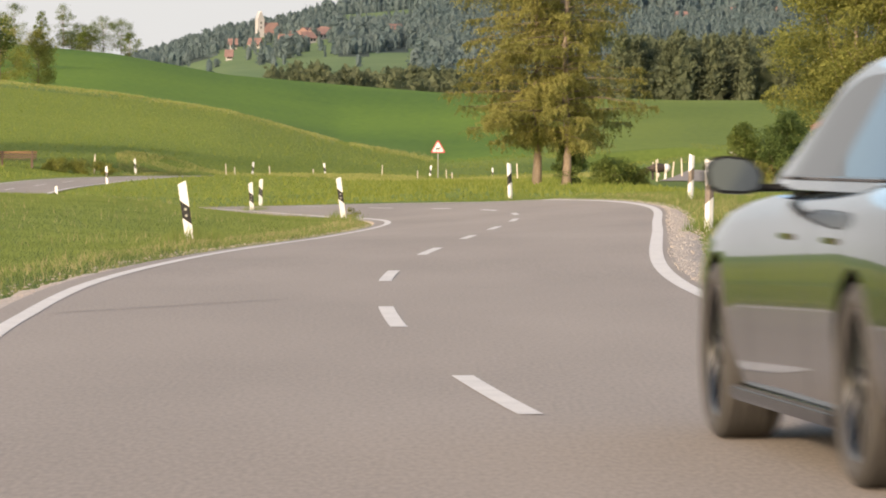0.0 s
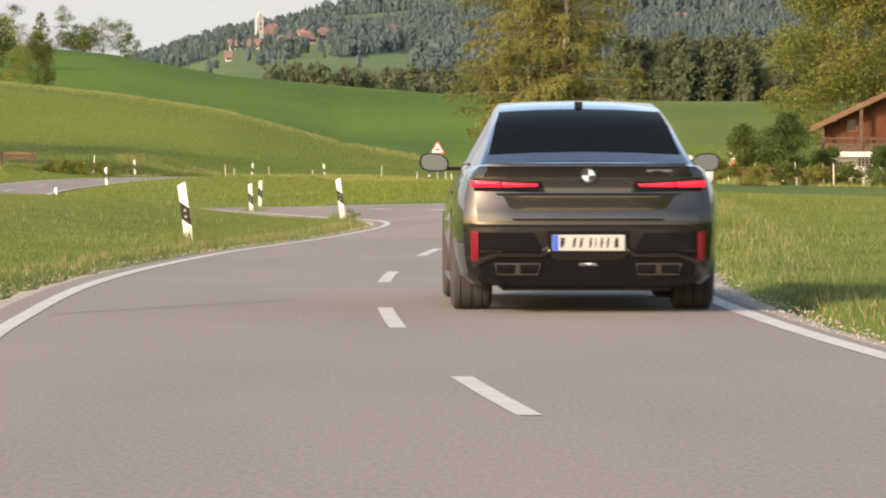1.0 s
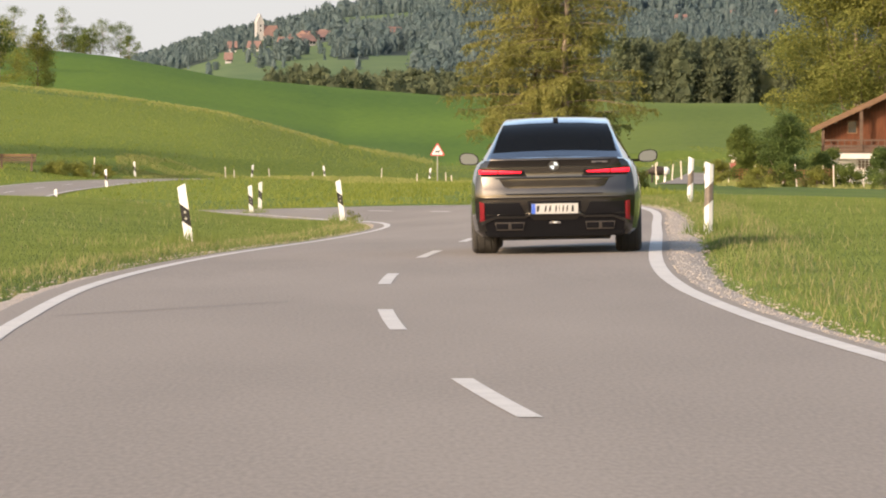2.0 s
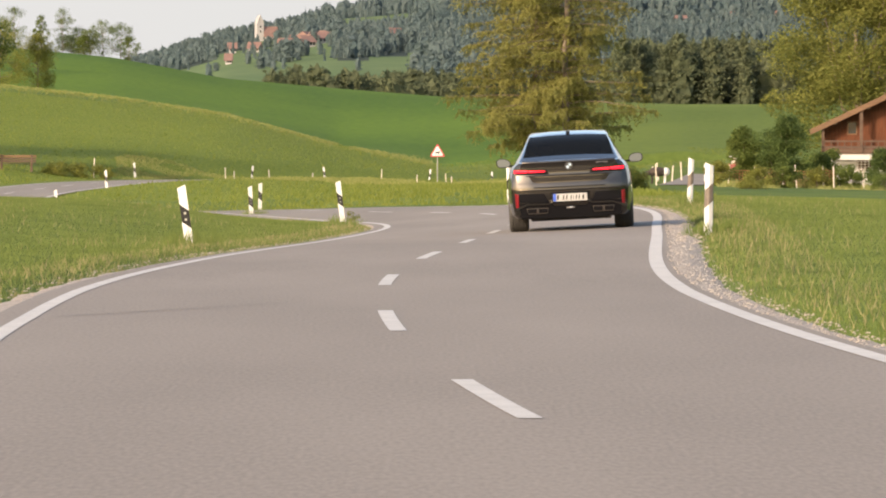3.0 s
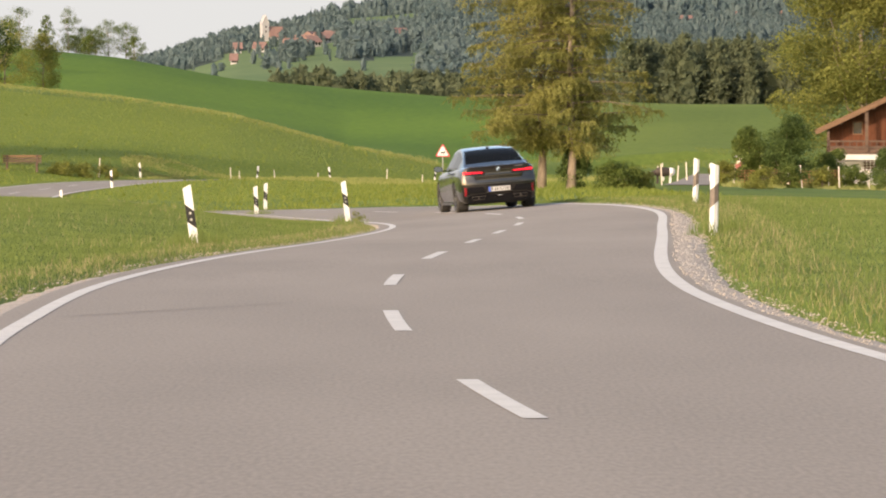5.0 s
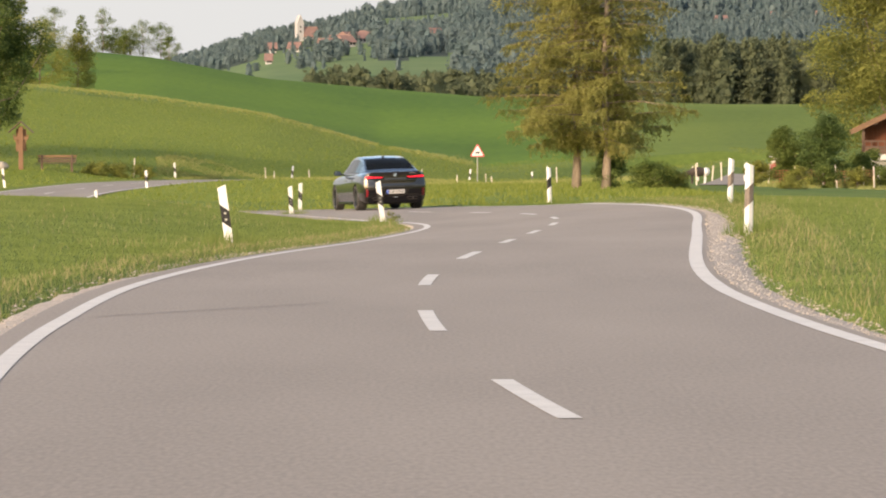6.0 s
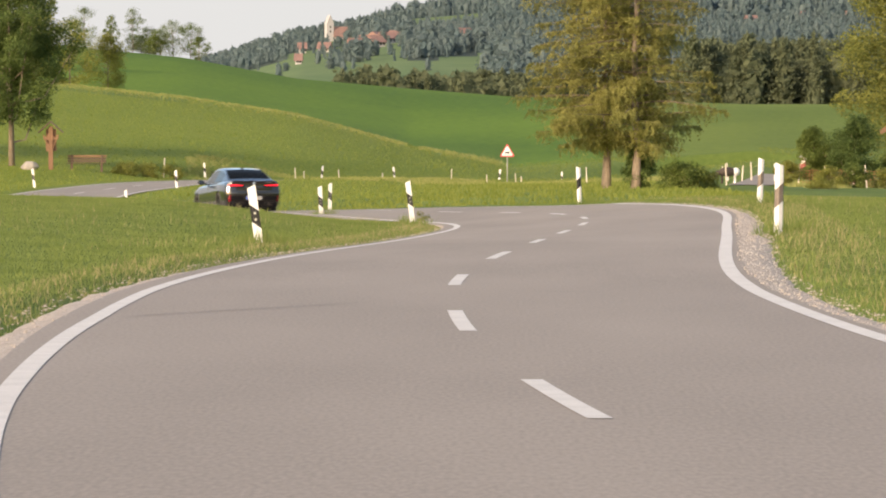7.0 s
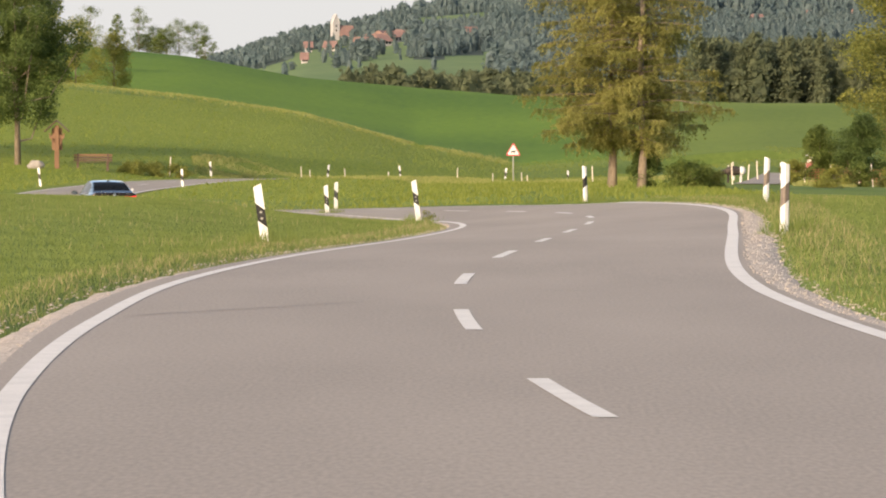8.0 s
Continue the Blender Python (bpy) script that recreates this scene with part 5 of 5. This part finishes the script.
def red_car(x, y):
    c = new("parked_car", None)
    c.matrix_basis = pose(x, y, gz(x, y), 0, 0, 78)
    tagged(c, "small red hatchback parked behind the fence", "car")
    red = mat("red_paint", (0.12, 0.012, 0.010), (0.16, 0.017, 0.013), 0.3, 2, 60, 0, coat=0.8)

    def hull(outline, w, name, m, lab=""):
        bm = bmesh.new()
        prism(bm, outline, -w, w, m=Matrix.Rotation(math.pi / 2, 4, "Z") @ Matrix.Rotation(math.pi / 2, 4, "X"))
        part(name, bm, m, c, lab, bevel=0.05)
    hull([(-1.9, 0.3), (1.9, 0.3), (1.95, 0.62), (1.8, 0.80), (0.9, 0.90), (-1.8, 0.95), (-1.95, 0.6)], 0.83, "body", red)
    hull([(-1.7, 0.93), (0.85, 0.90), (0.2, 1.40), (-1.2, 1.45), (-1.6, 1.3)], 0.68, "cabin", red)
    for sx in (-1, 1):
        bm = bmesh.new()
        prism(bm, [(-1.45, 0.97), (0.62, 0.94), (0.12, 1.32), (-1.15, 1.36)], sx * 0.69 - 0.012, sx * 0.69 + 0.012, m=Matrix.Rotation(math.pi / 2, 4, "Z") @ Matrix.Rotation(math.pi / 2, 4, "X"))
        part("side_window", bm, M_GLASS_DARK, c)
        for wy in (-1.2, 1.2):
            bm = bmesh.new()
            bmesh.ops.create_cone(bm, cap_ends=True, segments=20, radius1=0.3, radius2=0.3, depth=0.2, matrix=Matrix.Translation((sx * 0.75, wy, 0.3)) @ Matrix.Rotation(math.pi / 2, 4, "Y"))
            part("wheel", bm, M_RUBBER, c)


red_car(18.6, 322)


def garden_shed(x, y):
    s = new("garden_shed", None)
    s.location = (x, y, gz(x, y))
    tagged(s, "small shed with a pale grey pitched roof", "shed")
    part("wall", boxes((-0.9, 0.9, -1, 1, 0, 1.25)), M_STAKE, s, "weathered board wall")
    for sx in (-1, 1):
        part("roof", boxes((0, 1.15, -1.2, 1.2, -0.03, 0.03), m=Matrix.Translation((0, 0, 1.72)) @ Matrix.Scale(sx, 4, (1, 0, 0)) @ Matrix.Rotation(radians(24), 4, "Y")), M_PLASTER, s, "pale grey roof sheet")


garden_shed(19.2, 334)


# ---- village on the hill ----
def church(x, y):
    c = new("church", None)
    c.matrix_basis = pose(x, y, gz(x, y) - 1, 0, 0, 24)
    tagged(c, "white village church with a pointed tower and red nave roof", "church")
    part("tower", boxes((-1.8, 1.8, -1.8, 1.8, 0, 9.8)), M_VILLAGE_HAZED, c)
    bm = bmesh.new()
    prism(bm, [(-1.8, 9.8), (1.8, 9.8), (0, 14.4)], -1.8, 1.8, m=Matrix.Rotation(math.pi / 2, 4, "X"))
    part("tower_roof", bm, M_VILLAGE_HAZED, c, "steep pale saddle roof")
    for sx in (-1, 1):
        part("roof_edge", boxes((0, 5.1, -2.0, 2.0, -0.1, 0.12), m=Matrix.Translation((0, 0, 14.5)) @ Matrix.Scale(sx, 4, (1, 0, 0)) @ Matrix.Rotation(radians(68), 4, "Y")), M_VILLAGE_HAZED, c, "pale tower roof slope")
    part("nave", boxes((1.8, 9.6, -3.0, 3.0, 0, 3.4)), M_VILLAGE_HAZED, c)
    bm = bmesh.new()
    prism(bm, [(-3.6, 3.2), (3.6, 3.2), (0, 8.8)], 1.7, 9.9, m=Matrix.Rotation(math.pi / 2, 4, "Z") @ Matrix.Rotation(math.pi / 2, 4, "X"))
    part("nave_roof", bm, M_TILE_HAZED, c, "red tiled roof")
    for z in (5.6, 8.0):
        part("belfry_window", boxes((-0.35, 0.35, -1.88, -1.79, z, z + 1.1)), M_BLACK, c)


church(-94.0, 2700)


def village_house(x, y, w, h, turn):
    v = new("village_house", None)
    v.matrix_basis = pose(x, y, gz(x, y) - 0.5, 0, 0, turn)
    tagged(v, "distant white house with a red tiled roof", "house", "village houses")
    part("wall", boxes((-w / 2, w / 2, -4, 4, 0, h)), M_VILLAGE_HAZED, v)
    bm = bmesh.new()
    prism(bm, [(-4.8, h - 0.3), (4.8, h - 0.3), (0, h + 2.9)], -w / 2 - 0.6, w / 2 + 0.6, m=Matrix.Rotation(math.pi / 2, 4, "Z") @ Matrix.Rotation(math.pi / 2, 4, "X"))
    part("roof", bm, M_TILE_HAZED, v)
    for k in range(3):
        part("window", boxes((-w / 2 + w * (k + 0.7) / 3.6, -w / 2 + w * (k + 0.7) / 3.6 + 1.0, -4.06, -3.99, h * 0.5, h * 0.5 + 1.2)), M_GLASS_DARK, v)


for vx, vy, vw, vh, vt in ((-99, 2480, 4, 4, 4), (-87, 2440, 6, 3.5, -8), (-72, 2430, 8, 4, 15), (-67.5, 2460, 9, 4.2, -10), (-63, 2420, 7, 4.5, 35), (-59, 2470, 8, 4.5, 25), (-54.5, 2490, 8, 4, 0),
                           (-66, 2530, 8, 4, 70), (-22.8, 2480, 6, 4.5, 30), (-91, 2240, 3, 3, 0), (142, 3150, 7, 4, 10), (176, 3250, 8, 4, -20), (212, 3300, 8, 4, 15)):
    village_house(vx, vy, vw * 0.85, vh * 0.7, vt)


# ---- verge grass ----
def verge(name, side, y0, y1, o0, o1, count, h0, h1, width, material, label, seed, clump=0.0):
    rng = np.random.default_rng(seed)
    u = rng.random(count)
    y = y0 + (y1 - y0) * u
    f = np.clip(((y + 120) / 0.5).astype(int), 0, len(RY) - 1)
    o = side * (o0 + (o1 - o0) * rng.random(count) ** 1.25)
    edge = 2.80 + gravel_right(y) if side > 0 else 2.86 + gravel_left(y)
    ragged = np.array([noise.noise((a * 1.3, seed * 0.1, 0)) for a in y]) * 0.16
    inside = np.abs(o) > edge - 0.02 + ragged + 0.05 * rng.normal(size=count)
    o, y, f = o[inside], y[inside], f[inside]
    x = RX[f] + RNX[f] * o
    y = y + RNY[f] * o
    if clump:
        g = np.array([noise.noise((a * clump, b * clump * 0.6, seed)) for a, b in zip(x, y)])
        k = g > 0.12
        x, y = x[k], y[k]
    n = len(x)
    z = ground_z(x, y)
    h = (h0 + (h1 - h0) * rng.random(n) ** 1.6)
    a = rng.random(n) * 2 * np.pi
    lean = h[:, None] * rng.normal(size=(n, 2)) * 0.35
    dx, dy = np.cos(a) * width * 0.5, np.sin(a) * width * 0.5
    tri = np.stack([np.stack([x - dx, y - dy, z - 0.01], 1), np.stack([x + dx, y + dy, z - 0.01], 1), np.stack([x + lean[:, 0], y + lean[:, 1], z + h], 1)], 1)
    ob = new(name, fast_mesh(name, tri.reshape(-1, 3), 3, material))
    return tagged(ob, label, "grass", kind="stuff")


verge("verge_grass", -1, 26, 135, 2.88, 13.5, 340000, 0.012, 0.05, 0.012, M_BLADE, "lush green verge grass beside the road", 1)
verge("verge_grass", 1, 26, 150, 2.95, 12.5, 340000, 0.012, 0.05, 0.012, M_BLADE, "lush green verge grass beside the road", 2)
verge("dry_stalks", -1, 28, 135, 3.2, 12.0, 4000, 0.09, 0.18, 0.012, M_STRAW, "thin dry grass stalks in the verge", 3, 0.35)
verge("dry_stalks", 1, 28, 140, 3.2, 9.0, 3500, 0.08, 0.18, 0.010, M_STRAW, "thin dry grass stalks in the verge", 4, 0.35)


verge("dry_stalks", 1, 28, 125, 3.0, 4.3, 5500, 0.03, 0.13, 0.009, M_STRAW, "blond dry grass fringe along the gravel", 6)
verge("dry_stalks", -1, 28, 110, 2.95, 3.7, 5000, 0.03, 0.10, 0.010, M_STRAW, "blond dry grass fringe along the gravel", 7)


def crest_grass():
    """Uncut dry grass along the near crest and the road bank."""
    rng = np.random.default_rng(12)
    n = 5000
    u = rng.random(n)
    sl = -0.09 + 0.088 * u
    y = 446 + rng.normal(size=n) * 9.0
    x = sl * y
    k = np.array([noise.noise((a * 0.3, 0.0, 3.0)) for a in x]) > -0.25
    x, y = x[k], y[k]
    z = ground_z(x, y)
    n = len(x)
    h = 0.06 + 0.2 * rng.random(n) ** 2.2
    lean = rng.normal(size=(n, 2)) * 0.12
    w = 0.035
    tri = np.stack([np.stack([x - w, y, z], 1), np.stack([x + w, y, z], 1), np.stack([x + lean[:, 0], y + lean[:, 1], z + h], 1)], 1)
    tagged(new("dry_grass", fast_mesh("dry_grass", tri.reshape(-1, 3), 3, M_CREST)), "strip of tall dry grass along the meadow crest", "grass", kind="stuff")


crest_grass()


def bank_grass():
    """Tall uncut grass along the fence behind the road bend."""
    rng = np.random.default_rng(14)
    for d0, d1, s0, s1, n, h0, h1 in ((304, 334, -0.062, 0.036, 26000, 0.05, 0.2), (158, 172, -0.036, -0.031, 1500, 0.1, 0.3), (250, 292, 0.052, 0.085, 9000, 0.05, 0.24)):
        y = d0 + (d1 - d0) * rng.random(n)
        x = (s0 + (s1 - s0) * rng.random(n)) * y
        k = np.array([noise.noise((a * 0.5, b * 0.2, 5.0)) for a, b in zip(x, y)]) > -0.12
        k &= np.abs(x - road_x(np.clip(y, -120, 420))) > 3.4
        x, y = x[k], y[k]
        m = len(x)
        z, h = ground_z(x, y), h0 + (h1 - h0) * rng.random(m) ** 1.8
        lean = rng.normal(size=(m, 2)) * 0.08
        tri = np.stack([np.stack([x - 0.03, y, z - 0.01], 1), np.stack([x + 0.03, y, z - 0.01], 1), np.stack([x + lean[:, 0], y + lean[:, 1], z + h], 1)], 1)
        tagged(new("bank_grass", fast_mesh("bank_grass", tri.reshape(-1, 3), 3, M_CREST)), "tall faded uncut grass along the fence", "grass", kind="stuff")


bank_grass()


def field_tufts():
    """Scattered taller tufts that roughen the pastures."""
    rng = np.random.default_rng(15)
    n = 60000
    y = 150 + 300 * rng.random(n) ** 0.9
    x = (-0.1 + 0.2 * rng.random(n)) * y
    k = (np.abs(x - road_x(np.clip(y, -120, 420))) > 3.6) & ((x < 8) | (x > 28) | (y > 360))
    x, y = x[k], y[k]
    m = len(x)
    z, h = ground_z(x, y), 0.05 + 0.16 * rng.random(m) ** 2
    w = 0.015 + 0.03 * rng.random(m)
    lean = rng.normal(size=(m, 2)) * 0.05
    tri = np.stack([np.stack([x - w, y, z - 0.02], 1), np.stack([x + w, y, z - 0.02], 1), np.stack([x + lean[:, 0], y + lean[:, 1], z + h], 1)], 1)
    tagged(new("pasture_tufts", fast_mesh("pasture_tufts", tri.reshape(-1, 3), 3, M_TUFT)), "scattered grass tufts over the pasture", "grass", kind="stuff")


field_tufts()


# ---- what moves ----
CAR_T = [0.0, 0.5, 1.0, 1.5, 2.0, 2.5, 3.0, 3.5, 4.0, 4.5, 5.0, 5.5, 6.0, 6.5, 7.0, 7.5, 8.0]
CAR_Y = [18.35, 28.4, 39.2, 49.8, 60.6, 71.5, 82.6, 93.4, 104.8, 116.5, 128.7, 141, 152.3, 164, 176, 188, 200]
CAR_OFF = [1.52, 1.49, 1.455, 1.485, 1.475, 1.41, 1.28, 1.15, 1.05, 1.0, 0.95, 0.88, 0.85, 0.82, 0.72, 0.6, 0.5]
car_y, car_off = spline(CAR_T, CAR_Y), spline(CAR_T, CAR_OFF)


def on_road(y, off):
    f = float(np.interp(y, RY, np.arange(len(RY))))
    i, u = int(f), f - int(f)
    return Vector(np.array(road_point(i, off)) * (1 - u) + np.array(road_point(i + 1, off)) * u)


def car_pose(t):
    """The rear axle follows the right-hand lane; the body leans with the road's cross fall."""
    y = float(car_y(t))
    a, b = on_road(y, float(car_off(t))), on_road(y + 3.2, float(car_off(min(8.0, t + 0.15))))
    fwd = (b - a).normalized()
    right = (fwd.cross(Vector((0, 0, 1))).normalized() + Vector((0, 0, float(road_bank(y + 1.0))))).normalized()
    up = right.cross(fwd).normalized()
    m = Matrix((fwd.cross(up), fwd, up)).transposed().to_4x4()
    m.translation = a
    return m


def motions():
    walk(car, [(float(t), car_pose(t)) for t in np.arange(0, 8.01, 0.25)])
    for w in car_wheels:
        here = w.location.copy()
        rows, turn = [], 0.0
        for k in range(0, 241):
            # ten spokes look the same every 36 degrees, so whole spoke steps are left out of the spin
            step = math.degrees(float(car_y((k + 1) / 30) - car_y(k / 30)) / 0.362) if k < 240 else 0
            rows.append((k / 30, pose(*here, -turn, 0, 0)))
            turn += step - 36
            if turn > 360:
                turn -= 360
        walk(w, rows)


motions()
